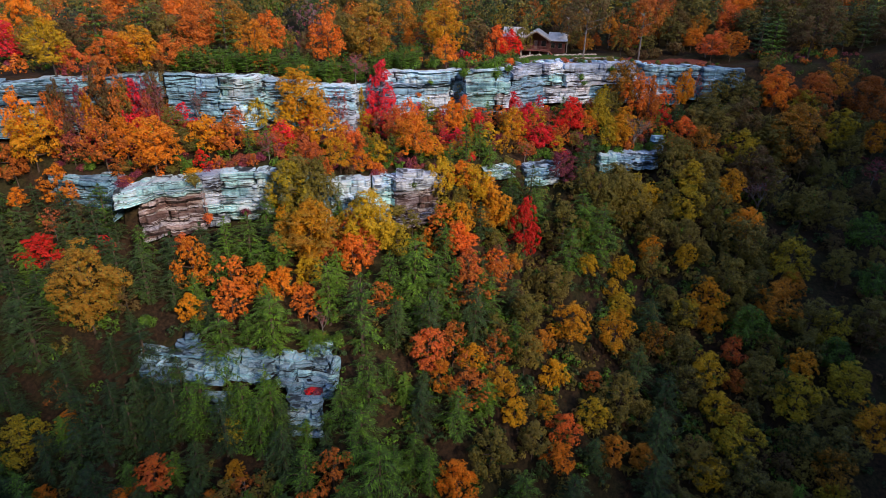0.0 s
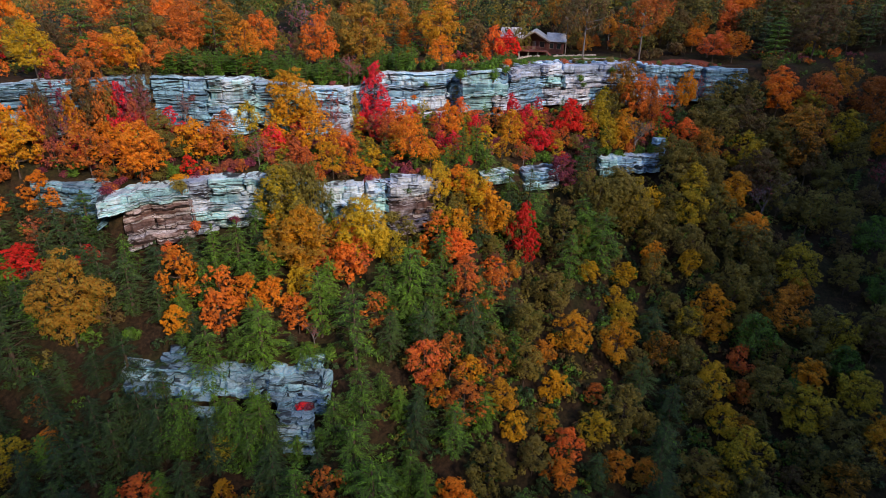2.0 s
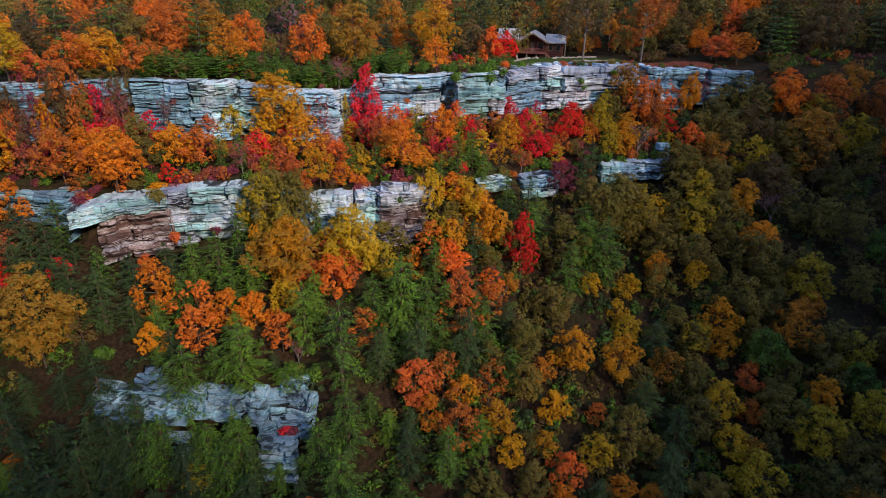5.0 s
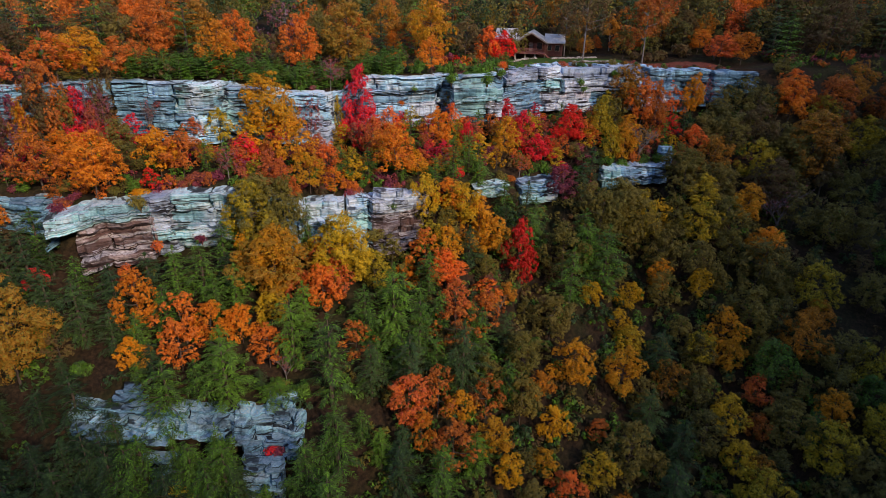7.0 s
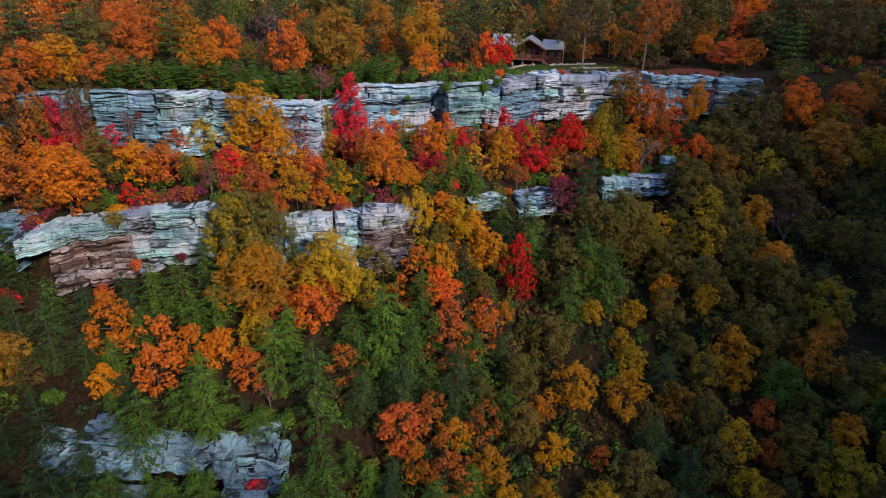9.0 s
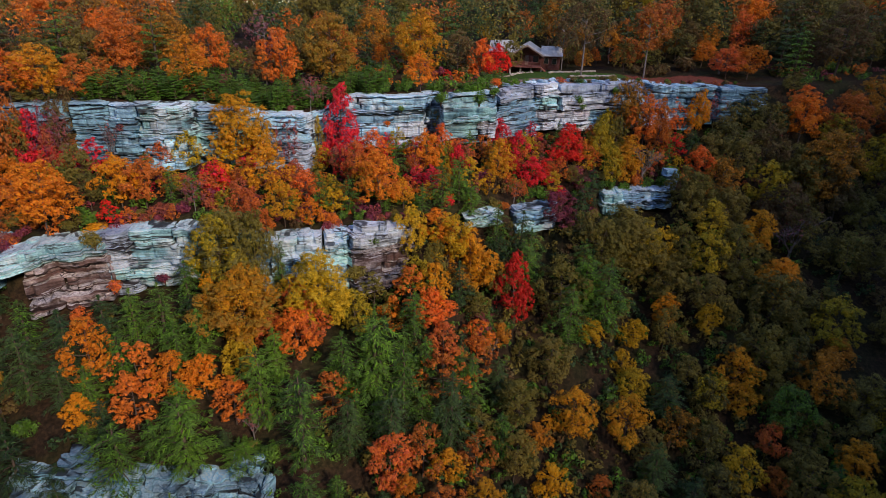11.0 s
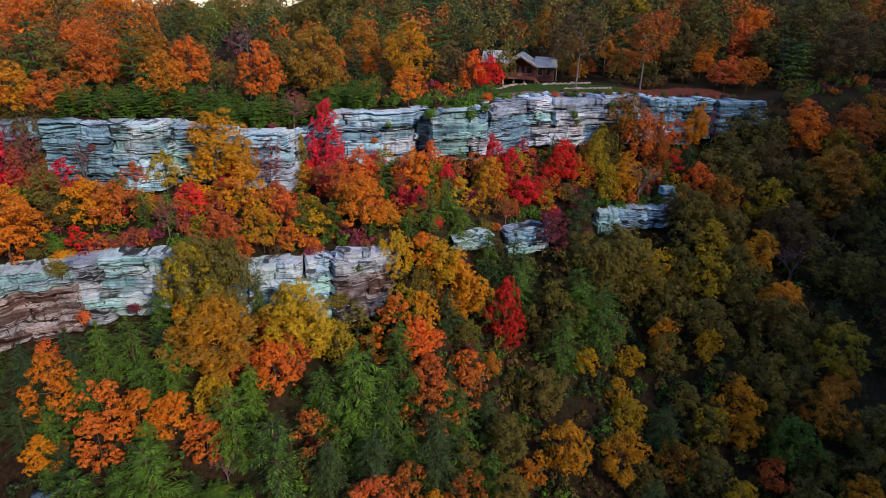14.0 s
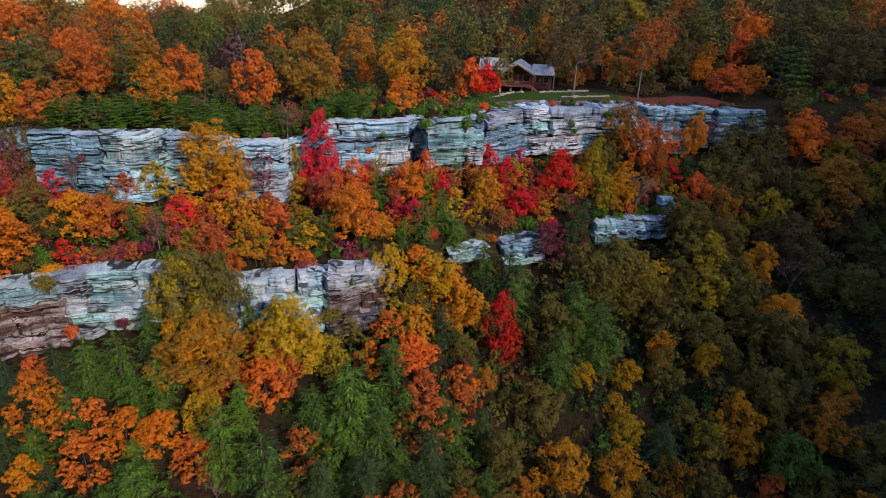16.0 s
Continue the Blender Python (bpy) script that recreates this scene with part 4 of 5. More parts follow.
plant("hemlock", "dark", 34.8, 97.5, 3.0, 8.7)
plant("oak", "dusk", 41.2, 99.0, 2.7, 6.8)
plant("oak", "gold", 46.1, 101.4, 3.1, 8.1)
plant("oak", "umber", 36.2, 94.5, 2.7, 6.9)
plant("oak", "lime", 41.8, 99.3, 2.6, 6.5)
plant("oak", "olive", 49.8, 103.4, 3.9, 9.8)
plant("oak", "dusk", 55.5, 104.4, 3.3, 8.3)
plant("oak", "ember", 49.2, 94.3, 2.4, 6.3)
plant("oak", "rust", 48.3, 90.0, 2.1, 5.2)
plant("oak", "dusk", 39.9, 92.5, 3.1, 7.8)
plant("oak", "lime", 43.9, 90.4, 2.9, 7.5)
plant("oak", "dusk", 39.9, 87.7, 3.2, 8.2)
plant("oak", "lime", 44.2, 85.2, 2.7, 7.1)
plant("oak", "olive", 39.2, 77.9, 3.5, 9.0)
plant("oak", "lime", 45.9, 80.6, 3.9, 9.9)
plant("oak", "dusk", 52.5, 89.1, 3.7, 9.6)
plant("oak", "lime", 57.4, 86.5, 3.8, 9.9)
plant("oak", "dusk", 56.7, 111.0, 3.9, 10.1)
plant("oak", "lime", 63.1, 109.0, 4.0, 10.3)
plant("oak", "umber", 57.6, 100.9, 4.1, 10.6)
plant("oak", "dusk", 63.3, 98.6, 3.8, 9.6)
plant("oak", "green", 52.2, 96.7, 3.9, 10.0)
plant("oak", "dusk", 61.1, 94.0, 3.0, 7.6)
plant("oak", "lime", 67.1, 98.2, 3.2, 8.1)
plant("oak", "green", 66.8, 94.8, 3.1, 7.9)
plant("oak", "brown", 73.1, 98.0, 3.4, 8.9)
plant("oak", "dusk", 73.7, 110.6, 3.2, 8.2)
plant("oak", "green", 78.6, 108.1, 3.3, 8.4)
plant("oak", "olive", 74.2, 99.5, 4.0, 10.1)
plant("oak", "dusk", 56.5, 81.6, 3.0, 7.7)
plant("oak", "umber", 60.3, 77.6, 3.4, 8.9)
plant("oak", "dusk", 62.1, 79.9, 3.5, 8.8)
plant("oak", "gold", 68.6, 83.2, 3.6, 9.2)
plant("oak", "dusk", 46.2, 76.4, 3.6, 9.1)
plant("oak", "olive", 51.2, 74.5, 2.9, 7.3)
plant("oak", "dusk", 36.1, 72.6, 3.0, 7.6)
plant("oak", "lime", 41.7, 77.0, 2.9, 7.4)
plant("hemlock", "dark", 33.0, 78.9, 3.8, 11.2)
plant("hemlock", "dark", 31.8, 73.6, 3.7, 11.0)
plant("hemlock", "dark", 35.8, 85.7, 3.3, 9.7)
plant("oak", "olive", 60.7, 85.8, 3.0, 7.6)
plant("oak", "lime", 67.0, 89.7, 3.5, 9.0)
plant("oak", "orange", 71.2, 146.9, 3.8, 9.8)
plant("oak", "lime", 78.3, 146.9, 3.9, 10.0)
plant("oak", "rust", 81.1, 148.9, 4.9, 12.6)
plant("oak", "umber", 89.1, 155.9, 4.0, 10.5)
plant("oak", "rust", 71.7, 149.0, 3.6, 9.2)
plant("oak", "rust", 96.5, 154.1, 5.4, 13.8)
plant("oak", "brown", 61.5, 139.2, 4.0, 10.3)
plant("oak", "olive", 68.1, 138.5, 4.1, 10.4)
plant("oak", "dusk", 80.1, 147.3, 3.9, 9.8)
plant("oak", "lime", 86.5, 145.9, 4.2, 10.7)
plant("oak", "dusk", 90.7, 148.1, 4.0, 10.1)
plant("oak", "gold", 98.5, 149.5, 3.6, 9.1)
plant("oak", "olive", 69.0, 137.5, 4.3, 11.1)
plant("oak", "brown", 75.3, 135.8, 4.2, 10.8)
plant("oak", "olive", 78.6, 133.2, 3.3, 8.4)
plant("oak", "dusk", 88.6, 142.5, 3.6, 9.2)
plant("thin", "plum", 93.3, 138.9, 3.0, 7.7)
plant("oak", "brown", 60.9, 126.0, 4.4, 11.3)
plant("bare", "mauve", 61.9, 123.7, 3.9, 10.1)
plant("bare", "mauve", 80.9, 147.8, 3.9, 10.1)
plant("oak", "olive", 49.8, 117.6, 3.7, 9.7)
plant("oak", "gold", 55.8, 114.9, 3.6, 9.2)
plant("oak", "dusk", 64.8, 124.0, 3.7, 9.5)
plant("oak", "dusk", 70.2, 121.8, 4.1, 10.5)
plant("oak", "olive", 76.3, 122.6, 3.9, 10.0)
plant("oak", "green", 81.2, 119.6, 3.5, 8.9)
plant("oak", "dusk", 40.4, 116.1, 2.9, 7.4)
plant("oak", "dusk", 44.0, 110.8, 3.3, 8.5)
plant("oak", "lime", 45.7, 117.4, 3.4, 8.7)
plant("oak", "olive", 50.3, 114.5, 2.9, 7.5)
plant("oak", "olive", 45.7, 127.0, 3.5, 8.9)
plant("oak", "olive", 51.0, 125.9, 3.4, 8.5)
plant("oak", "olive", 54.8, 135.5, 3.6, 9.4)
plant("oak", "lime", 59.6, 131.9, 3.7, 9.6)
plant("oak", "olive", 41.2, 119.5, 3.4, 8.7)
plant("oak", "lime", 46.9, 122.4, 3.5, 9.0)
plant("oak", "olive", 49.6, 124.5, 3.7, 9.5)
plant("oak", "gold", 55.1, 122.6, 3.4, 8.7)
plant("oak", "dusk", 53.6, 110.7, 4.2, 10.9)
plant("oak", "dusk", 38.4, 113.1, 3.5, 8.8)
plant("hemlock", "green", 24.4, 68.7, 3.2, 9.4)
plant("oak", "olive", 53.9, 71.8, 2.6, 6.4)
plant("oak", "lime", 59.4, 74.8, 2.9, 7.2)
plant("hemlock", "dark", -37.2, 70.1, 3.6, 10.7)
plant("hemlock", "dark", -30.3, 69.3, 3.4, 10.2)
plant("hemlock", "green", -25.5, 69.8, 3.4, 10.2)
plant("hemlock", "green", -13.8, 71.1, 3.1, 9.1)
plant("hemlock", "dark", -42.6, 70.4, 2.8, 10.4)
plant("hemlock", "dark", -45.5, 69.4, 2.7, 8.0)
plant("hemlock", "green", 10.2, 112.7, 2.5, 7.6)
plant("hemlock", "dark", 24.7, 121.6, 2.5, 7.4)
plant("oak", "olive", 43.6, 124.7, 3.5, 8.7)
plant("oak", "dusk", 57.5, 146.7, 3.1, 7.9)
plant("oak", "dusk", 62.1, 148.0, 3.4, 8.5)
plant("oak", "brown", -61.5, 105.3, 2.8, 13.2)
plant("oak", "olive", -59.9, 113.0, 2.8, 2.5)
plant("oak", "brown", -54.9, 111.7, 2.8, 10.9)
plant("oak", "brown", -53.6, 112.9, 2.6, 12.1)
plant("thin", "plum", -63.8, 103.3, 2.2, 12.2)
plant("oak", "umber", 50.2, 130.1, 3.5, 9.2)
plant("shrub", "fern", 6.4, 132.4, 2.0, 3.1)
plant("shrub", "ember", 10.0, 136.5, 1.4, 1.9)
plant("shrub", "green", 26.3, 144.3, 1.4, 1.1)
plant("shrub", "olive", 32.8, 145.3, 1.2, 1.8)
plant("shrub", "green", 17.8, 142.7, 1.2, 1.0)
plant("shrub", "fern", -0.8, 135.0, 1.5, 1.6)
plant("shrub", "fern", -5.7, 131.7, 1.5, 2.5)
plant("shrub", "green", -9.9, 103.1, 1.0, 0.8)
plant("thin", "rose", -21.6, 130.1, 1.7, 4.3)
plant("shrub", "mauve", -31.6, 123.3, 0.9, 1.5)
plant("hemlock", "dark", -39.7, 71.0, 2.8, 8.4)
plant("hemlock", "green", -25.4, 73.1, 2.8, 8.0)
plant("hemlock", "green", -3.6, 70.0, 2.7, 7.8)
plant("thin", "mauve", -65.1, 102.2, 2.4, 8.7)
plant("oak", "amber", -62.9, 104.1, 1.9, 9.5)
plant("oak", "brown", -60.4, 107.0, 2.9, 8.9)
plant("oak", "olive", -58.7, 108.1, 2.2, 9.4)
plant("oak", "brown", -55.2, 111.7, 2.5, 7.5)
plant("oak", "olive", -54.0, 113.0, 2.1, 5.5)
plant("maple", "plum", -66.4, 101.5, 2.3, 6.0)
plant("oak", "rust", -67.7, 100.6, 2.0, 9.4)
plant("oak", "dusk", -45.6, 101.2, 2.1, 5.3)
plant("hemlock", "green", -44.7, 103.6, 1.5, 4.6)
plant("hemlock", "green", -35.3, 103.2, 1.9, 5.7)
plant("oak", "orange", -71.0, 98.4, 2.2, 11.2)
plant("thin", "plum", -55.6, 108.6, 2.2, 11.2)
plant("thin", "mauve", -53.6, 109.4, 1.9, 10.2)
plant("maple", "rose", -54.4, 108.0, 1.6, 8.4)
plant("oak", "brown", -65.6, 101.0, 2.2, 12.4)
plant("oak", "olive", -22.0, 95.4, 3.1, 13.7)
plant("hemlock", "green", -18.7, 96.3, 1.7, 11.2)
plant("maple", "amber", -26.6, 93.5, 2.7, 7.2)
plant("shrub", "amber", -42.9, 96.6, 1.9, 1.5)
plant("oak", "lime", -1.5, 99.7, 1.9, 4.6)
plant("oak", "olive", 1.0, 102.0, 2.1, 5.5)
plant("oak", "olive", 24.7, 116.0, 3.3, 8.3)
plant("hemlock", "green", 23.7, 110.9, 3.0, 8.7)
plant("oak", "olive", 43.2, 128.3, 3.1, 7.9)
plant("spire", "amber", 34.2, 134.0, 2.4, 7.5)
plant("hemlock", "dark", 47.2, 139.5, 2.5, 7.4)
plant("spire", "ember", 46.5, 148.7, 2.1, 7.8)
plant("oak", "olive", 61.3, 143.5, 2.5, 6.5)
plant("oak", "olive", 64.0, 145.7, 3.3, 8.4)
plant("oak", "umber", 30.6, 184.5, 3.5, 9.2)
plant("oak", "brown", 37.6, 186.7, 4.1, 10.7)
plant("oak", "umber", 44.5, 188.7, 3.6, 9.4)
plant("oak", "brown", 48.6, 192.7, 4.3, 11.0)
plant("oak", "umber", 53.4, 181.4, 3.2, 8.3)
plant("oak", "brown", 58.0, 180.0, 3.4, 8.8)
plant("oak", "umber", 62.7, 179.9, 2.9, 7.4)
plant("oak", "umber", 26.4, 197.3, 4.4, 11.4)
plant("oak", "umber", 16.7, 206.2, 3.7, 9.6)
plant("oak", "umber", 34.6, 142.1, 3.3, 10.8)
plant("spire", "lime", 31.4, 141.3, 1.6, 6.5)
plant("shrub", "rose", 22.5, 143.7, 1.2, 1.0)
plant("shrub", "fern", 4.6, 131.7, 1.5, 2.4)
plant("shrub", "green", 12.4, 138.4, 1.2, 1.0)
plant("shrub", "fern", -0.3, 134.9, 1.3, 2.3)
plant("hemlock", "dark", -59.0, 86.2, 2.9, 8.3)
plant("hemlock", "dark", -55.1, 88.0, 2.6, 10.3)
plant("oak", "gold", 37.2, 110.3, 2.6, 6.5)
plant("oak", "dusk", 40.7, 95.1, 2.4, 6.1)
plant("oak", "gold", 46.3, 98.7, 2.4, 6.1)
plant("oak", "dusk", 51.6, 92.4, 2.3, 5.8)
plant("oak", "dusk", 39.1, 102.4, 2.3, 5.7)
plant("oak", "olive", 50.6, 100.2, 2.6, 6.7)
plant("oak", "olive", 57.1, 109.3, 2.8, 7.1)
plant("oak", "umber", 62.6, 106.3, 2.7, 6.8)
plant("oak", "umber", 47.0, 84.9, 2.4, 5.9)
plant("oak", "gold", 60.1, 92.6, 2.9, 7.2)
plant("oak", "umber", 31.1, 77.6, 2.3, 5.6)
plant("hemlock", "dark", -38.8, 71.6, 3.3, 9.7)
plant("hemlock", "green", -33.9, 71.3, 3.5, 10.3)
plant("hemlock", "green", -28.1, 71.6, 3.2, 9.3)
plant("hemlock", "dark", -22.5, 71.2, 3.0, 8.9)
plant("hemlock", "green", 6.7, 91.0, 2.7, 8.1)
plant("hemlock", "dark", 10.1, 92.5, 2.6, 7.7)
plant("hemlock", "green", 5.0, 91.9, 2.2, 6.5)
plant("oak", "olive", 7.8, 87.1, 2.3, 6.0)
plant("hemlock", "green", 10.6, 87.1, 2.3, 6.9)
plant("hemlock", "green", 0.6, 85.9, 2.3, 6.6)
plant("oak", "umber", 15.4, 88.8, 2.2, 5.6)
plant("shrub", "crimson", 21.6, 125.6, 1.3, 2.2)
plant("shrub", "fern", 24.3, 126.6, 1.5, 1.2)
plant("shrub", "rust", 26.5, 125.5, 1.3, 2.2)
plant("shrub", "green", 29.3, 129.4, 1.2, 2.0)
plant("shrub", "fern", 31.2, 130.2, 1.3, 2.2)
plant("shrub", "fern", 33.6, 130.1, 1.7, 2.8)
plant("shrub", "rust", 35.6, 131.6, 1.6, 2.7)
plant("shrub", "plum", 23.9, 126.2, 1.2, 0.9)
plant("shrub", "plum", 26.8, 123.3, 1.5, 2.5)
plant("shrub", "plum", 19.6, 123.2, 1.5, 2.5)
plant("shrub", "fern", 17.9, 123.2, 1.6, 2.7)
plant("shrub", "green", 38.1, 131.7, 1.6, 2.1)
plant("shrub", "fern", 40.5, 131.9, 1.6, 2.5)
plant("shrub", "rust", 28.6, 122.9, 1.1, 1.9)
plant("shrub", "olive", 9.7, 117.5, 1.3, 2.2)
plant("shrub", "plum", 7.5, 114.5, 1.4, 2.0)
plant("shrub", "rust", 11.6, 118.7, 1.4, 1.1)
plant("shrub", "rust", 21.8, 124.7, 1.2, 0.9)
plant("hemlock", "dark", -39.9, 70.4, 2.4, 13.0)
plant("hemlock", "dark", -37.3, 72.8, 2.2, 9.9)
plant("hemlock", "green", -30.3, 72.3, 1.9, 9.1)
plant("hemlock", "green", -25.0, 72.8, 2.1, 10.9)
plant("oak", "olive", 7.3, 101.3, 2.0, 5.0)
plant("hemlock", "green", 8.9, 99.4, 1.8, 5.4)
plant("oak", "amber", 6.0, 104.9, 1.7, 4.3)
plant("oak", "umber", 10.5, 98.7, 1.7, 4.2)
plant("maple", "rust", 8.1, 109.0, 1.3, 3.3)
plant("oak", "olive", 11.3, 107.1, 1.6, 4.2)
plant("hemlock", "dark", 5.2, 94.9, 1.7, 5.0)
plant("shrub", "olive", -40.9, 93.3, 1.5, 2.2, z=-12.9)
plant("shrub", "olive", -9.6, 99.6, 1.8, 2.6, z=-19.3)
plant("shrub", "green", -7.2, 100.3, 1.0, 1.5, z=-14.2)
plant("shrub", "fern", -28.7, 95.1, 1.1, 1.7, z=-17.3)
plant("shrub", "ember", -39.5, 93.6, 1.1, 1.7, z=-19.3)
plant("shrub", "mauve", -45.6, 111.5, 1.1, 1.6, z=-2.9)
plant("spire", "lime", -0.4, 132.7, 1.1, 3.9, z=-5.2)
plant("shrub", "green", 25.9, 141.3, 1.2, 1.8, z=-1.8)
plant("shrub", "fern", 6.9, 129.7, 1.7, 2.5, z=-0.5)
plant("shrub", "rust", 18.3, 140.1, 1.6, 2.3, z=-9.3)
plant("shrub", "rust", -8.5, 127.2, 0.8, 1.2, z=-4.2)
plant("shrub", "green", 32.6, 142.4, 1.0, 1.5, z=-0.1)
plant("shrub", "crimson", 10.6, 134.0, 1.4, 2.1, z=-6.3)
plant("fir", "green", -18.9, 96.5, 1.3, 3.3, z=-19.6)
plant("shrub", "plum", -33.6, 94.6, 1.0, 1.5, z=-18.3)
plant("shrub", "crimson", -19.3, 74.5, 1.2, 1.8, z=-37.8)
plant("shrub", "plum", -18.1, 74.3, 1.1, 1.6, z=-37.6)
plant("shrub", "green", -38.1, 73.3, 1.3, 1.9, z=-35.2)
plant("fir", "green", -29.1, 72.4, 1.9, 5.0, z=-39.3)
plant("fir", "green", -37.4, 74.1, 1.8, 4.7, z=-40.1)
plant("shrub", "green", -24.4, 73.4, 1.4, 2.2, z=-36.4)
plant("shrub", "olive", -9.6, 99.6, 1.3, 1.9, z=-19.2)
plant("shrub", "fern", 9.2, 130.6, 1.1, 1.7, z=0.8)
plant("spire", "olive", 15.2, 138.4, 0.8, 2.7, z=-5.4)
plant("shrub", "green", 26.6, 141.4, 0.9, 1.4, z=-3.1)
plant("shrub", "green", -6.2, 127.9, 0.7, 1.1, z=-1.7)
plant("shrub", "green", 0.4, 127.1, 1.4, 2.1, z=0.0)
plant("spire", "scarlet", 12.8, 105.0, 2.7, 11.6, z=-28.2)
plant("spire", "rust", 41.1, 139.0, 1.8, 11.5)
plant("oak", "gold", 51.0, 148.0, 2.3, 9.4)
plant("oak", "dusk", 55.0, 141.0, 4.1, 8.0)
plant("hemlock", "dark", 60.0, 149.0, 3.0, 7.8)
plant("thin", "mauve", 55.2, 150.0, 2.5, 7.9)
plant("oak", "olive", 51.0, 138.0, 3.6, 7.9)
plant("oak", "umber", 36.8, 142.0, 3.1, 10.6)
plant("spire", "lime", 29.2, 136.0, 2.0, 8.6)
plant("spire", "olive", 32.2, 137.0, 1.9, 8.0)
plant("oak", "olive", -24.6, 96.0, 5.2, 11.6, z=-19.9)
plant("oak", "bronze", -22.3, 91.0, 5.5, 9.7)
plant("oak", "lime", -13.7, 94.0, 4.1, 8.5)
plant("maple", "ember", -14.3, 92.0, 2.9, 7.0)
plant("maple", "orange", 1.6, 106.0, 3.1, 6.4)
plant("oak", "amber", 6.2, 105.0, 3.7, 9.7)
plant("maple", "ember", 1.7, 97.0, 3.0, 4.4)
plant("oak", "olive", 31.4, 118.0, 5.5, 11.8)
plant("oak", "lime", 34.6, 117.0, 3.2, 11.7)
plant("hemlock", "dark", 14.0, 112.0, 3.7, 11.3)
plant("hemlock", "green", 23.8, 108.0, 4.5, 9.7)
plant("oak", "umber", 72.8, 138.0, 7.0, 15.5)


# ---- the wood between and behind ----
def clear_of(x, y, r):
    return all(math.hypot(x - a, y - b) > 0.5 * (c + r) for a, b, c in STANDS)


def thicket(count, x0, x1, y0, y1, kinds, size, seed, allowed):
    rng = random.Random(seed)
    made = 0
    for _ in range(count * 12):
        if made >= count:
            break
        x, y, r = rng.uniform(x0, x1), rng.uniform(y0, y1), rng.uniform(*size)
        if not allowed(x, y) or in_cliff(x, y) is not None or not clear_of(x, y, r):
            continue
        kind, tone = rng.choice(kinds)
        tall = {"fir": 2.8, "pine": 3.2, "shrub": 1.4, "cedar": 2.0}.get(kind, 2.6)
        plant(kind, tone, x, y, r, r * tall)
        made += 1


up = lambda x: float(lerp_table(x, UPPER_Y))
mid = lambda x: float(lerp_table(x, MID_Y))
low = lambda x: float(lerp_table(x, LOW_Y))
OPEN_GROUND = lambda x, y: 6 < x < 74 and up(x) - 1 < y < 178
# plateau close behind the upper cliff
thicket(42, -105, 12, 112, 165, [("oak", "brown"), ("oak", "rust"), ("oak", "olive"), ("oak", "umber"), ("pine", "green"), ("oak", "dusk"), ("fir", "dark")], (3.0, 4.6), 1,
        lambda x, y: up(x) + 16 < y < up(x) + 36 and not (-8 < x < 16 and y < 176))
thicket(50, 0, 120, 160, 205, [("beech", "brown"), ("beech", "dusk"), ("pine", "dark"), ("pine", "dark"), ("pine", "green")], (3.0, 4.6), 2,
        lambda x, y: up(x) + 6 < y < up(x) + 36 and not OPEN_GROUND(x, y) and not (8 < x < 32 and y < 186))
thicket(34, 27, 66, 168, 190, [("beech", "brown"), ("beech", "umber"), ("beech", "rust"), ("beech", "dusk"), ("shrub", "brown")], (1.5, 2.8), 23, lambda x, y: y > up(x) + 17)
# evergreen bushes along the rim
for k in range(80):
    x = -51 + 42 * ((k * 0.618) % 1)
    plant("cedar", "fern", x, up(x) + 1.0 + 9.5 * ((k * 0.414) % 1), 1.5 + 1.0 * ((k * 0.73) % 1), 2.8 + 2.4 * ((k * 0.57) % 1))
thicket(22, -20, 12, 124, 142, [("cedar", "fern"), ("shrub", "green")], (1.0, 1.6), 4, lambda x, y: up(x) + 1.0 < y < up(x) + 6)
thicket(90, -62, 14, 104, 142, [("cedar", "fern"), ("shrub", "green"), ("shrub", "fern"), ("shrub", "mauve"), ("shrub", "brown")], (0.6, 1.2), 43, lambda x, y: up(x) + 0.9 < y < up(x) + 3)
thicket(40, 10, 62, 134, 158, [("shrub", "green"), ("shrub", "brown"), ("shrub", "rose"), ("shrub", "olive")], (0.5, 0.9), 44, lambda x, y: up(x) + 0.9 < y < up(x) + 4)
# terrace under the upper cliff
thicket(95, -90, 50, 88, 150, [("shrub", "green"), ("young", "orange"), ("fir", "green"), ("young", "ember"), ("young", "ember"), ("fir", "fern"), ("young", "crimson"), ("young", "rust"), ("young", "scarlet"), ("shrub", "plum"), ("young", "lime"), ("young", "yellow"), ("young", "rose")], (1.2, 2.3), 5,
        lambda x, y: mid(x) + 2.5 < y < up(x) - 3)
thicket(45, -2, 50, 108, 150, [("fir", "green"), ("young", "gold"), ("fir", "fern"), ("young", "lime"), ("young", "rust")], (1.2, 2.0), 15,
        lambda x, y: mid(x) + 1.5 < y < up(x) - 3)
thicket(230, -85, 50, 85, 150, [("shrub", "fern"), ("shrub", "green"), ("shrub", "plum"), ("shrub", "rose"), ("shrub", "rust"), ("shrub", "olive")], (0.9, 1.6), 16,
        lambda x, y: mid(x) + 1.2 < y < up(x) - 2.5)
thicket(120, -75, 4, 86, 112, [("shrub", "plum"), ("shrub", "green"), ("shrub", "rose"), ("young", "rust"), ("shrub", "brown"), ("fir", "green"), ("young", "olive")], (0.8, 1.5), 41,
        lambda x, y: mid(x) + 0.9 < y < mid(x) + 6)
thicket(26, -58, 0, 70, 84, [("fir", "green"), ("fir", "dark"), ("shrub", "green")], (1.2, 2.2), 21, lambda x, y: low(x) + 0.9 < y < low(x) + 4)
thicket(16, -44, -14, 62, 76, [("fir", "green"), ("fir", "dark")], (1.6, 2.6), 22, lambda x, y: low(x) - 6 < y < low(x) - 3)
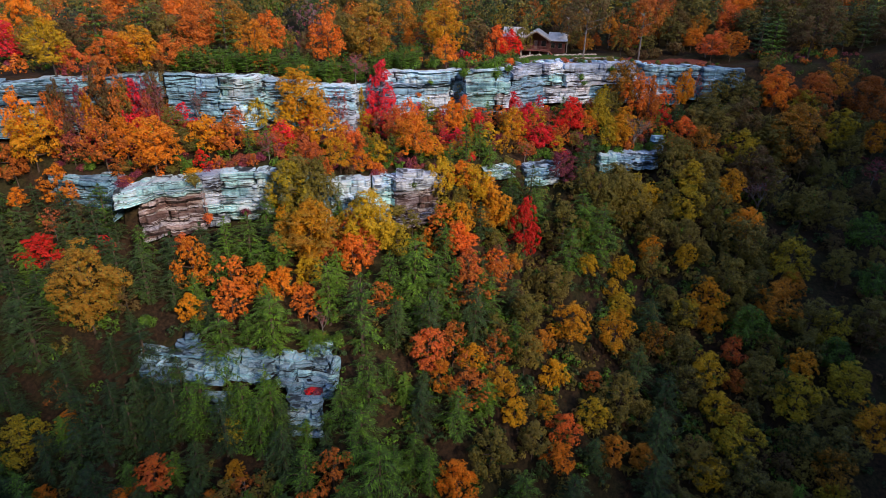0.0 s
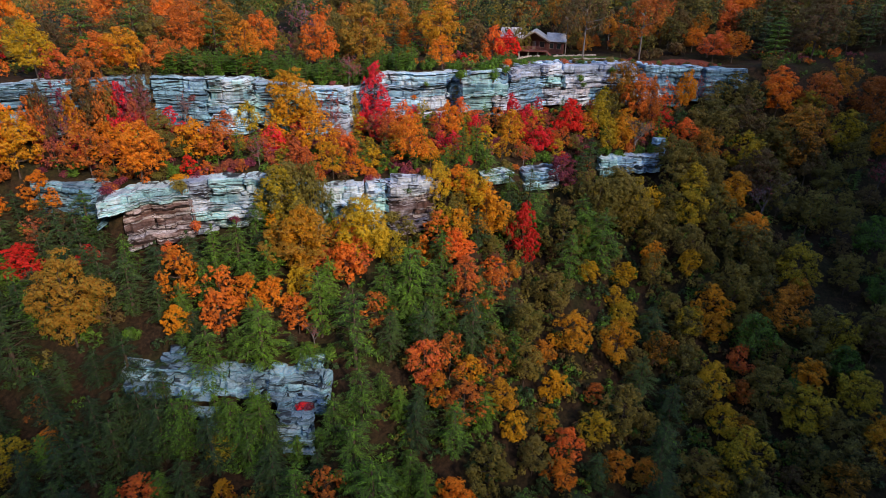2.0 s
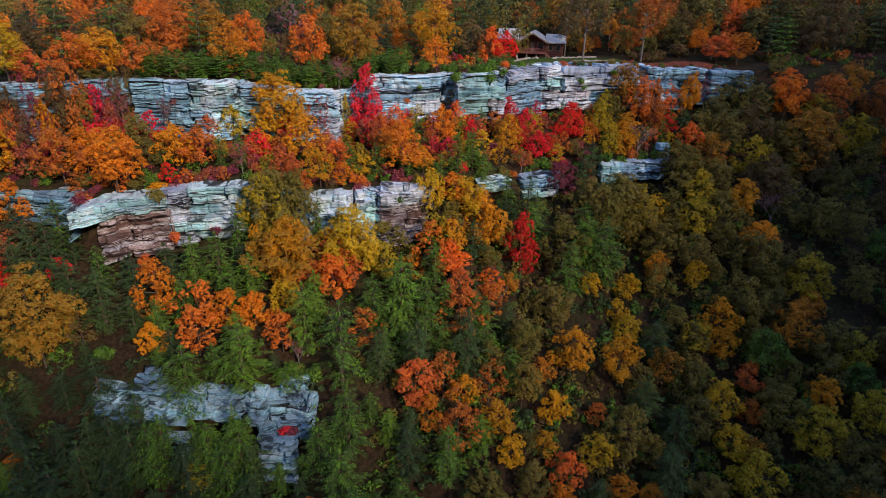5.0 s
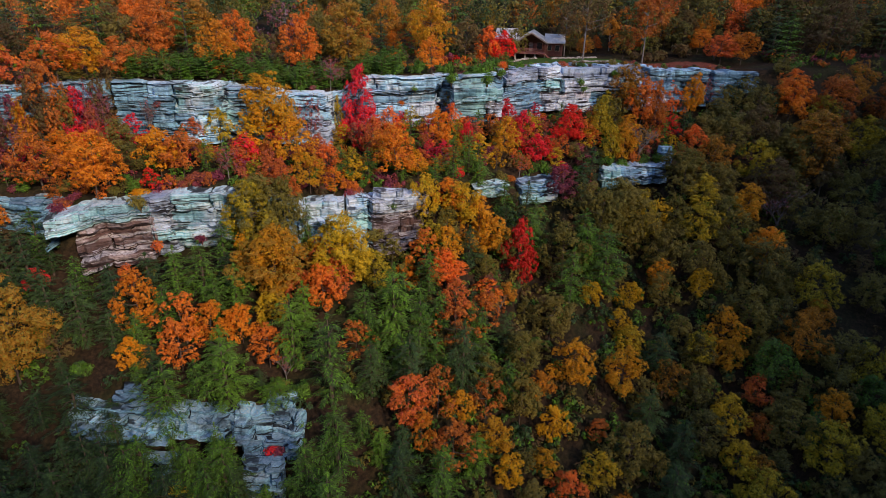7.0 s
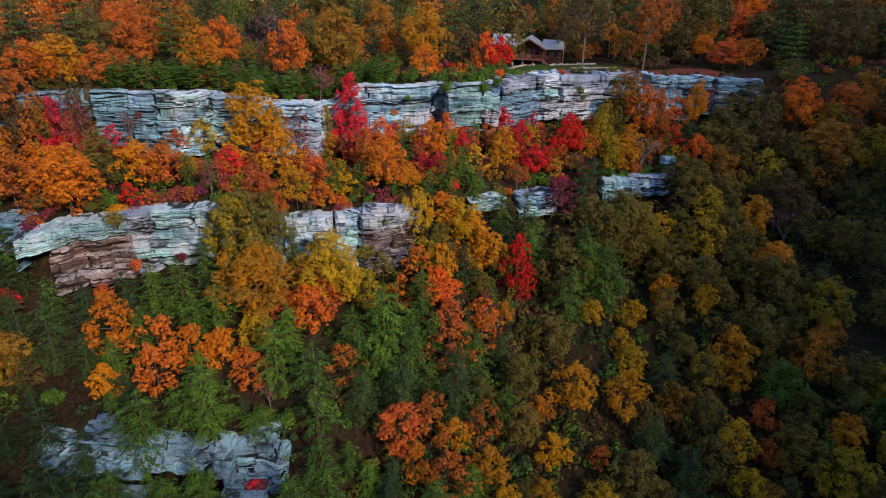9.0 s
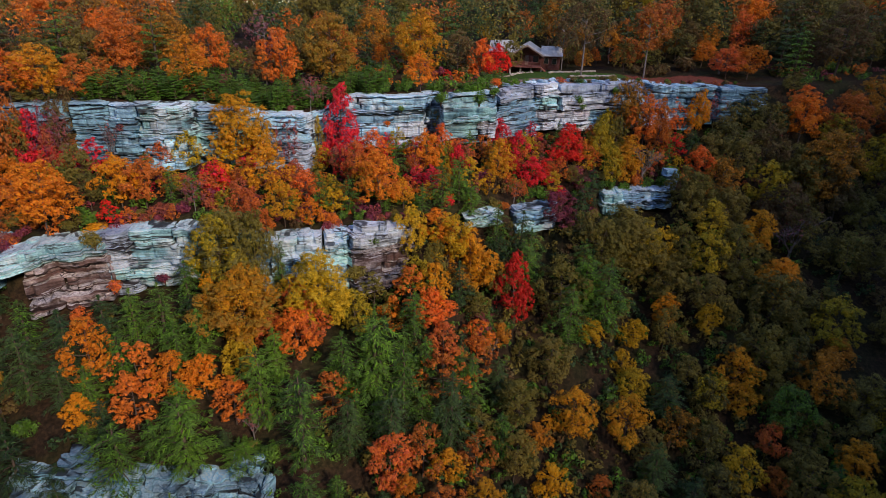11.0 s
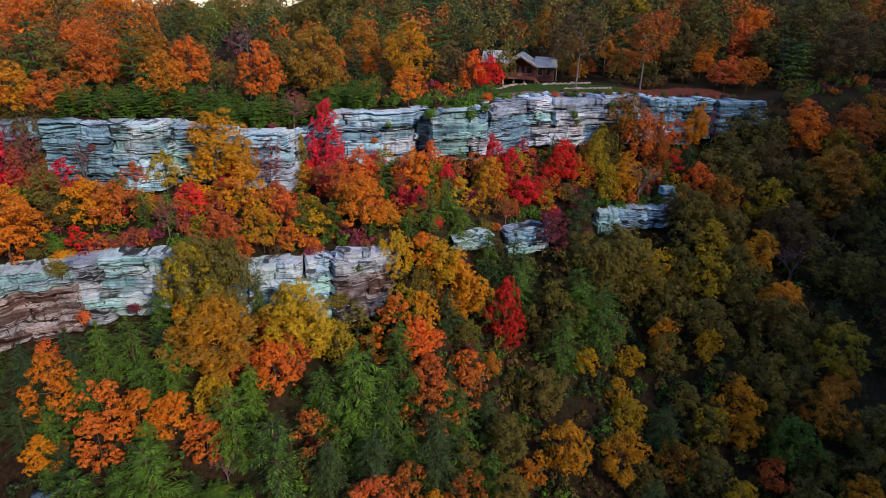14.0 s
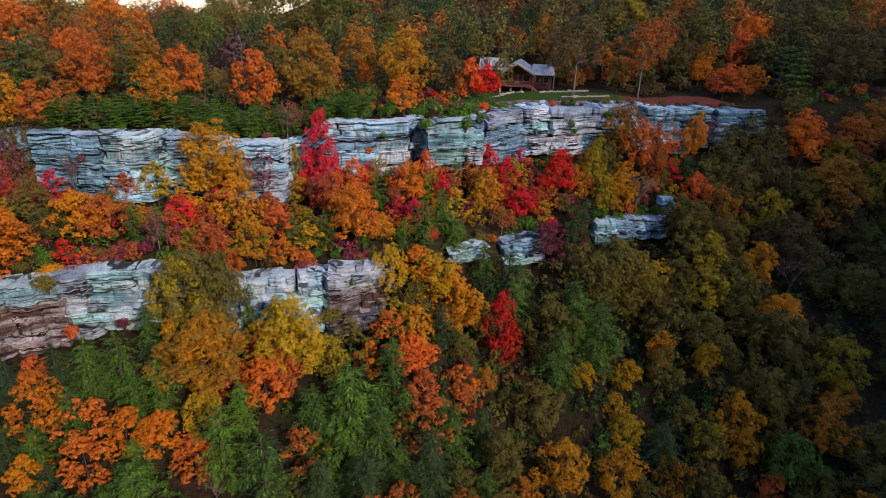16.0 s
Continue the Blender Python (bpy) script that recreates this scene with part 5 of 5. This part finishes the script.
thicket(75, 2, 48, 108, 152, [("shrub", "fern"), ("shrub", "green"), ("shrub", "plum"), ("shrub", "olive"), ("fir", "green"), ("shrub", "crimson")], (0.9, 1.7), 31,
        lambda x, y: mid(x) + 1.0 < y < up(x) - 2.5)
# the slope between middle and lower cliff, and below
thicket(30, -80, -45.5, 62, 80, [("fir", "dark"), ("hemlock", "dark"), ("fir", "green"), ("fir", "dark")], (1.9, 2.9), 52, lambda x, y: y < low(x) + 4)
thicket(46, -84, -47, 68, 93, [("fir", "dark"), ("fir", "dark"), ("hemlock", "dark"), ("fir", "green")], (2.0, 3.2), 51, lambda x, y: low(x) + 2.5 < y < mid(x) - 2.5)
thicket(80, -85, -36, 50, 104, [("fir", "dark"), ("fir", "dark"), ("fir", "dark"), ("fir", "dark"), ("young", "brown"), ("fir", "green")], (2.0, 3.2), 36,
        lambda x, y: y < mid(x) - 4 and not (low(x) - 9 < y < low(x) + 3))
thicket(75, -36, 8, 50, 104, [("fir", "dark"), ("fir", "green"), ("fir", "green"), ("young", "olive"), ("fir", "green"), ("young", "rust")], (2.0, 3.2), 6,
        lambda x, y: y < mid(x) - 4 and not (low(x) - 9 < y < low(x) + 3))
thicket(90, -85, 4, 46, 72, [("fir", "dark"), ("fir", "dark"), ("fir", "green")], (2.0, 3.2), 7, lambda x, y: y < low(x) - 5)
# the shaded ravine
thicket(150, 2, 105, 46, 150, [("beech", "dusk"), ("beech", "olive"), ("beech", "dusk"), ("beech", "brown"), ("fir", "dark"), ("beech", "olive"), ("fir", "green"), ("beech", "dark")], (1.5, 2.6), 8,
        lambda x, y: y < mid(x) - 4 or (x > 62 and y < up(x) - 2))


# ---- far woods and undergrowth: too many to count ----
def scatter(name, label, spots, tones, seed, clump):
    """One object of leafy clumps at the spots (x, y, half width, height, tone number)."""
    rng = random.Random(seed)
    verts, faces, index = [], [], []
    for x, y, r, h, tone in spots:
        z = ground_z(x, y)
        puffs = clump
        for k in range(puffs):
            f = (k + 0.5) / puffs
            a, up_by = k * 2.39996 + x, 1 - 1.7 * f
            rad = math.sqrt(1 - up_by * up_by) * 0.62
            c = Vector((x + math.cos(a) * rad * r, y + math.sin(a) * rad * r, z + h * (0.55 + 0.33 * up_by)))
            pr = r * rng.uniform(0.34, 0.48)
            for _ in range(72 if clump > 6 else 26):
                d = Vector((rng.gauss(0, 1), rng.gauss(0, 1), rng.gauss(0.4, 1))).normalized()
                s = pr * (rng.uniform(0.12, 0.22) if clump > 6 else rng.uniform(0.3, 0.57))
                leaf(verts, faces, rng, c + d * pr * rng.uniform(0.75, 1.05), d + Vector((rng.uniform(-0.7, 0.7), rng.uniform(-0.7, 0.7), rng.uniform(0, 0.8))), s, s * 0.7)
                index.append(tone)
    me = mesh_of(name, verts, faces, LEAF[tones[0]])
    for tone in tones[1:]:
        me.materials.append(LEAF[tone])
    me.polygons.foreach_set("material_index", index)
    return tagged(new(name, me), label, "woodland", kind="stuff")


rng = random.Random(11)
spots = []
FAR = ["orange", "rust", "gold", "olive", "green", "brown", "dusk", "dark"]
for _ in range(420):
    x, y = rng.uniform(-150, 190), rng.uniform(140, 262)
    if y < up(x) + 33:
        continue
    r = rng.uniform(3.4, 5.4)
    tone = rng.choice((1, 1, 3, 5, 3, 4, 7)) if x < -58 else rng.choice((1, 3, 4, 7, 7, 7, 6)) if x < 5 else rng.choice((5, 6, 6, 7, 7, 7, 4))
    spots.append((x, y, r, r * rng.uniform(2.5, 3.1) * (1.0 if x < -5 else 1.25), tone))
for _ in range(60):
    x, y, r = rng.uniform(-5, 70), rng.uniform(182, 205), rng.uniform(3.2, 4.6)
    spots.append((x, y, r, r * 3.4, rng.choice((6, 7, 7, 5))))
for _ in range(190):
    x, y, r = rng.uniform(-180, 30), rng.uniform(225, 278), rng.uniform(4.4, 6.2)
    spots.append((x, y, r, 10 + rng.uniform(-1, 1) if x < -76 else 17 + rng.uniform(-1, 2), rng.choice((1, 3, 4, 7, 5))))
for _ in range(150):
    x, y, r = rng.uniform(62, 190), rng.uniform(165, 262), rng.uniform(3.4, 5.4)
    if y > up(x) + 14:
        spots.append((x, y, r, r * 2.8, rng.choice((6, 7, 7, 5, 1))))
for _ in range(160):
    x, y = rng.uniform(95, 210), rng.uniform(40, 190)
    if y > up(x):
        continue
    r = rng.uniform(3.6, 5.4)
    spots.append((x, y, r, r * 2.5, rng.choice((5, 6, 6, 3, 7))))
kept = []
for spot in sorted(spots, key=lambda k: -k[3]):
    if all(math.hypot(spot[0] - k[0], spot[1] - k[1]) > 0.6 * (spot[2] + k[2]) for k in kept):
        kept.append(spot)
spots = kept
scatter("far_woods", "mixed orange, olive and dark green woods on the plateau", spots, FAR, 12, 10)
spots = []
UNDER = ["green", "dark", "olive", "rust", "plum", "brown"]
for _ in range(3000):
    x, y = rng.uniform(-100, 105), rng.uniform(44, 175)
    if in_cliff(x, y) is not None or OPEN_GROUND(x, y):
        continue
    r = rng.uniform(0.7, 1.7)
    if mid(x) < y < mid(x) + 5:
        tone = rng.choice((0, 0, 3, 4, 4, 5))
        spots.append((x, y, 0.85 * r, 0.9 * r, tone))
        continue
    tone = rng.choice((0, 0, 2, 3, 4, 5)) if y > mid(x) else rng.choice((0, 0, 1, 1, 2)) if x < 10 else rng.choice((1, 2, 5, 5, 1))
    spots.append((x, y, r, r * rng.uniform(0.9, 1.7), tone))
for _ in range(1100):
    x, y, r = rng.uniform(-8, 62), rng.uniform(56, 128), rng.uniform(0.8, 1.8)
    if in_cliff(x, y) is None and y < mid(x) - 2:
        spots.append((x, y, r, r * rng.uniform(0.9, 1.7), rng.choice((0, 0, 1, 2, 2))))
scatter("undergrowth", "low dark green and brown undergrowth on the slopes", spots, UNDER, 13, 3)


# ---- cliffs: masses of layered rock along the three edges ----
def rough(x, y, z):
    return noise.noise(Vector((x, y, z)))


def chunk(x, seed):
    """A level between -1 and 1 that holds for a stretch of a layer and then steps."""
    k = math.floor(x * (0.3 + 0.7 * ((seed * 0.61) % 1)) + seed * 3.3 + 0.4 * rough(x * 0.5, seed, 8.0))
    return 2 * ((math.sin(k * 12.9898 + seed * 78.233) * 43758.5453) % 1) - 1


def rock_block(parent, xa, xb, layers, top, edge, shelf, material, own, broken, depth=1.9):
    """One mass of rock between two joints. layers: (depth of top, thickness, stand, crack, seed); shelf(x, depth) is how far the face stands out."""
    n = max(3, int(abs(xb - xa) / 0.3) + 2)
    cx = (xa + xb) / 2
    cy, cz = float(edge(cx)), float(top(cx)) - layers[0][0]
    slope = float(edge(cx + 0.8) - edge(cx - 0.8)) / 1.6
    slope = max(-0.45, min(0.45, slope))
    k = 1 / math.hypot(1, slope)
    out = (slope * k, -k)
    rows = []
    for d, t, stand, crack, seed in layers:
        gap = min(0.07 + 0.17 * crack * abs(math.sin(seed * 7.3)), t * 0.3)
        rows += [(d, stand, crack, seed), (d + gap, stand, crack, seed), (d + gap + 0.04, stand - 0.03, 0, seed), (d + t * 0.55, stand + 0.04, 0, seed), (d + t - 0.02, stand - 0.06, 0, seed)]
    rows.append((layers[-1][0] + layers[-1][1], layers[-1][2] - 0.3, 0, layers[-1][4]))
    m = len(rows)
    verts, faces = [], []
    joint = random.uniform(0.05, 0.6)
    for j, (d, stand, crack, seed) in enumerate(rows):
        for i in range(n):
            u = i / (n - 1)
            x0, x1 = xa + 0.4 * math.sin(seed * 5 + xa * 9), xb + 0.4 * math.sin(seed * 5 + xb * 9)
            x = x0 + (x1 - x0) * u
            s = shelf(x, d) + own + stand + broken * chunk(x, seed) + 0.07 * rough(x * 1.1, d * 0.9, seed) + 0.07 * rough(x * 3.1, d * 2.5, seed)
            if crack:
                s -= crack * min(max(0.6 + 2.6 * rough(x * 0.38 + seed * 2.3, seed * 1.7, 3.5), 0.0), 1.0)
            if rough(x * 0.3 + seed * 3.7, seed * 1.9, 6.5) > 0.3:
                s -= 0.3
            s -= joint * (abs(2 * u - 1) ** 10)
            z = float(top(x)) - d + 0.05 * rough(x * 0.8, d * 3, seed)
            verts.append((x - cx + out[0] * s, float(edge(x)) - cy + out[1] * s, z - cz))
    for i in range(n):
        x = xa + (xb - xa) * i / (n - 1)
        for d in (rows[0][0], rows[-1][0]):
            verts.append((x - cx - out[0] * depth, float(edge(x)) - cy - out[1] * depth, float(top(x)) - d - cz))
    at, back = (lambda j, i: j * n + i), (lambda i, low: m * n + 2 * i + low)
    for j in range(m - 1):
        for i in range(n - 1):
            faces.append((at(j, i), at(j + 1, i), at(j + 1, i + 1), at(j, i + 1)))
    for i in range(n - 1):
        faces.append((at(0, i), at(0, i + 1), back(i + 1, 0), back(i, 0)))
        faces.append((at(m - 1, i), back(i, 1), back(i + 1, 1), at(m - 1, i + 1)))
    for j in range(m - 1):
        faces.append((at(j, 0), back(0, 0) if j < m // 2 else back(0, 1), at(j + 1, 0)))
        faces.append((at(j, n - 1), at(j + 1, n - 1), back(n - 1, 0) if j < m // 2 else back(n - 1, 1)))
    faces.append((at(m // 2, 0), back(0, 0), back(0, 1)))
    faces.append((at(m // 2, n - 1), back(n - 1, 1), back(n - 1, 0)))
    ob = part_mesh("rock_block", mesh_of("rock_block", verts, faces, material), parent)
    ob.location = (cx, cy, cz)
    return ob


def cliff(name, label, x0, x1, ys, zs, hs, shelf, material, thin, long, step, broken, breaks, deep=0.0):
    """A long cliff of tiers of rock blocks; the main joints run through all its tiers, and always at the breaks."""
    holder = new(name)
    tagged(holder, label, "cliff", kind="structure")
    edge = lambda x: lerp_table(x, ys) + 0.12 * math.sin(x * 0.9)
    top = lambda x: lerp_table(x, zs) + 0.22 + 0.4 * rough(x * 0.07, len(name), 2.0) + 0.03 * rough(x * 0.4, len(name), 5.0) + 0.22 * chunk(x, len(name) * 0.77)
    joints, x = [], x0
    for stop in list(breaks) + [x1]:
        while x < stop:
            joints.append((x, random.uniform(-step, step)))
            x += random.uniform(*long)
            if stop - x < long[0] * 0.6:
                x = stop
    joints.append((x1, 0.0))
    depth, seed = 0.0, len(name) * 0.37
    while depth < 12:
        start, tall = depth, random.uniform(1.5, 3.0)
        depth += tall
        here = [j for j in joints if j[0] in breaks or j in (joints[0], joints[-1]) or random.random() < 0.8]
        layers = []
        for (xa, own), (xb, _) in zip(here, here[1:]):
            xm = (xa + xb) / 2
            h = float(lerp_table(xm, hs))
            if not layers or random.random() < 0.6:
                layers, d = [], start
                while d < start + tall - 0.12:
                    t = random.uniform(0.2, 0.45) if random.random() < thin(xm) else random.uniform(0.7, 1.6)
                    t = min(t, start + tall - d)
                    layers.append((d, t, random.uniform(-0.4 - deep, 0.4) if t > 0.5 else random.uniform(-0.25 - deep, 0.25), random.uniform(0.6, 1.2) + deep + (0.9 if random.random() < 0.22 else 0), seed))
                    d += t
                    seed += 1.0
            mine = [a for a in layers if a[0] < h - 0.2]
            stone = material(xm, start + tall / 2)
            if mine and h > 1.4 and stone is not None:
                f = lambda a, d, h=h: shelf(a, d) + 0.3 * min(d / h, 1)
                rock_block(holder, xa, xb, mine, top, edge, f, stone, own + random.uniform(-0.25, 0.25) * step, broken)
    return holder


def upper_shelf(x, d):
    deep = 0.9 * rough(x * 0.11, 0.5, 2.0) + 0.5 * rough(x * 0.37, d * 0.17, 7.0)
    under = -1.6 if d > 7.4 and 1 < x < 10 else 0
    return 1.7 + deep + (0.6 if d < 5 and 0 < x < 9 else 0) + under


def mid_shelf(x, d):
    wave = 0.7 * rough(x * 0.13, 1.5, 4.0)
    if x < -53:
        return 0.6 + wave
    if x < -41:
        return wave + (2.6 if d < 2.7 else 2.0 if d < 3.6 else 1.0 if d < 7 else 2.1)
    if x < -28:
        return wave + (2.1 if d < 2.6 else 1.5 if d < 4.5 else 1.9 if d < 6.5 else 0.9)
    if -10.6 < x < -2:
        return wave * 0.5 + (1.9 if d < 2.8 else 1.3 if d < 7.2 else 1.8)
    return 1.0 + wave + (0.3 if d < 2 else 0)


def low_shelf(x, d):
    return 0.9 + (0 if d < 2.2 else 0.5) + 0.5 * rough(x * 0.16, math.floor(d * 0.5) * 2.2, 9.0)


def upper_rock(x, d):
    # both far ends take the stone with shade in its colour
    if x > 47 or x < -57:
        return ROCK_SHADE_BLUE
    # left block: shaded left side and lit right end set by stone colour
    if x < -43.5:
        return ROCK_SHADE_BLUE if d > 2 or x < -46 else ROCK_PALE
    if x < -36:
        return ROCK_LICHEN if d < 4 else ROCK_PALE
    if 11 < x < 41 and (d < 1.8 or rough(x * 0.21, d * 0.2, 15) > 0.12):
        return ROCK_BLUSH
    if d > 5 and rough(x * 0.16, d * 0.1, 12) > 0.1:
        return ROCK_BLUSH
    return ROCK_LICHEN if rough(x * 0.1, d * 0.12, 3) > 0.2 else ROCK_PALE


def mid_rock(x, d):
    # the set-back left part is darkened by stone colour, as if shaded
    if x < -53:
        return ROCK_SHADE_BLUE
    if x < -49.6 and d > 3.6:
        return None
    if (d > 3.2 and x < -41) or (d > 2.6 and -10.6 < x < -2):
        return ROCK_RED
    if -10.6 < x < -2 or (x < -20 and random.random() < 0.2):
        return ROCK_BLUSH
    return ROCK_LICHEN if x < -26 or random.random() < 0.4 else ROCK_PALE


def low_rock(x, d):
    # the whole lower cliff has shade put into its stone colour
    return ROCK_SHADE_BLUE


def outcrop(holder, x0, x1, y, z, tall, stone, thin=0.6):
    """A separate mass of layered rock with its top at z, its face at y."""
    layers, d, seed = [], 0.0, x0 * 0.7 + z
    while d < tall:
        t = random.uniform(0.2, 0.45) if random.random() < thin else random.uniform(0.5, 1.0)
        layers.append((d, t, random.uniform(-0.3, 0.3), random.uniform(0.5, 1.1), seed))
        d += t
        seed += 1.0
    x = x0
    while x < x1 - 0.8:
        w = min(random.uniform(1.4, 3.4), x1 - x)
        drop = random.choice((0, 1, 2))
        rock_block(holder, x, x + w, layers[drop:] if len(layers) > drop + 2 else layers, lambda a: z, lambda a: y + 0.1 * math.sin(a), lambda a, d: 0.5 + 0.12 * d, stone, random.uniform(-0.3, 0.3), 0.35, 0.9)
        x += w


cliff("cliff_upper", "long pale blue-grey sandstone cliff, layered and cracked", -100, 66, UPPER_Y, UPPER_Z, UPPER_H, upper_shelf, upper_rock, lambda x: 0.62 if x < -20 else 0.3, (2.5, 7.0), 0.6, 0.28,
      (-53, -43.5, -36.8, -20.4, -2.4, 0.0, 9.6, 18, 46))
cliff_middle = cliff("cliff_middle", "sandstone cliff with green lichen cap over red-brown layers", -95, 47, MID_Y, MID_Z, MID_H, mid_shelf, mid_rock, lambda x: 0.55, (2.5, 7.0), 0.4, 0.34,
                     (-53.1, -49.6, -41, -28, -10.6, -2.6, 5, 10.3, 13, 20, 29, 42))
cliff_lower = cliff("cliff_lower", "blue-grey rock steps coloured as if in shade, half hidden by hemlocks", -70, 3, LOW_Y, LOW_Z, LOW_H, low_shelf, low_rock, lambda x: 0.5, (1.4, 4.0), 0.5, 0.4, (-44, -15.5), 0.4)
outcrop(cliff_middle, -9.6, -5.4, 100.6, -11.4, 1.7, ROCK_BLUSH)
outcrop(cliff_middle, 40.8, 43.2, 132.5, -11.2, 3.6, ROCK_SHADE_BLUE)
outcrop(cliff_lower, -37.7, -36.0, 76.4, -29.4, 1.8, ROCK_SHADE_BLUE)
outcrop(cliff_lower, -38.5, -35.0, 76.2, -30.9, 2.0, ROCK_SHADE_BLUE)
outcrop(cliff_lower, -19.8, -16.4, 77.2, -30.2, 2.8, ROCK_SHADE_BLUE)
outcrop(cliff_lower, -34.4, -30.4, 73.0, -37.4, 2.4, ROCK_SHADE_BLUE)
outcrop(cliff_lower, -22.0, -16.6, 72.6, -37.0, 6.0, ROCK_SHADE_BLUE)
outcrop(cliff_lower, -22.4, -16.0, 74.6, -35.6, 2.2, ROCK_SHADE_BLUE)


# loose boulders along the rims
def boulder(x, y, size, material):
    bm = bmesh.new()
    bmesh.ops.create_icosphere(bm, subdivisions=2, radius=1)
    for v in bm.verts:
        v.co *= 1 + 0.35 * rough(v.co.x * 1.3 + x, v.co.y * 1.3 + y, v.co.z * 1.3)
        v.co.z = max(min(v.co.z, 0.62), -0.7)
    me = bpy.data.meshes.new("boulder")
    bm.to_mesh(me)
    bm.free()
    me.materials.append(material)
    ob = new("boulder", me)
    ob.matrix_basis = pose(x, y, ground_z(x, y) + size * 0.08, random.uniform(-8, 8), random.uniform(-8, 8), random.uniform(0, 360)) @ Matrix.Diagonal((size * 1.4, size, size * 0.7, 1))
    return tagged(ob, "pale weathered boulder lying on the cliff rim", "boulder", "boulders along the cliff rims")


for k in range(54):
    if k < 40:
        x = 8 + 40 * ((k * 0.618) % 1)
        boulder(x, float(lerp_table(x, UPPER_Y)) + random.uniform(0.3, 3.5), random.uniform(0.35, 1.0), ROCK_PALE)
    else:
        x = -60 + 58 * ((k * 0.618) % 1)
        boulder(x, float(lerp_table(x, MID_Y)) + random.uniform(0.3, 2.5), random.uniform(0.3, 0.9), ROCK_LICHEN)
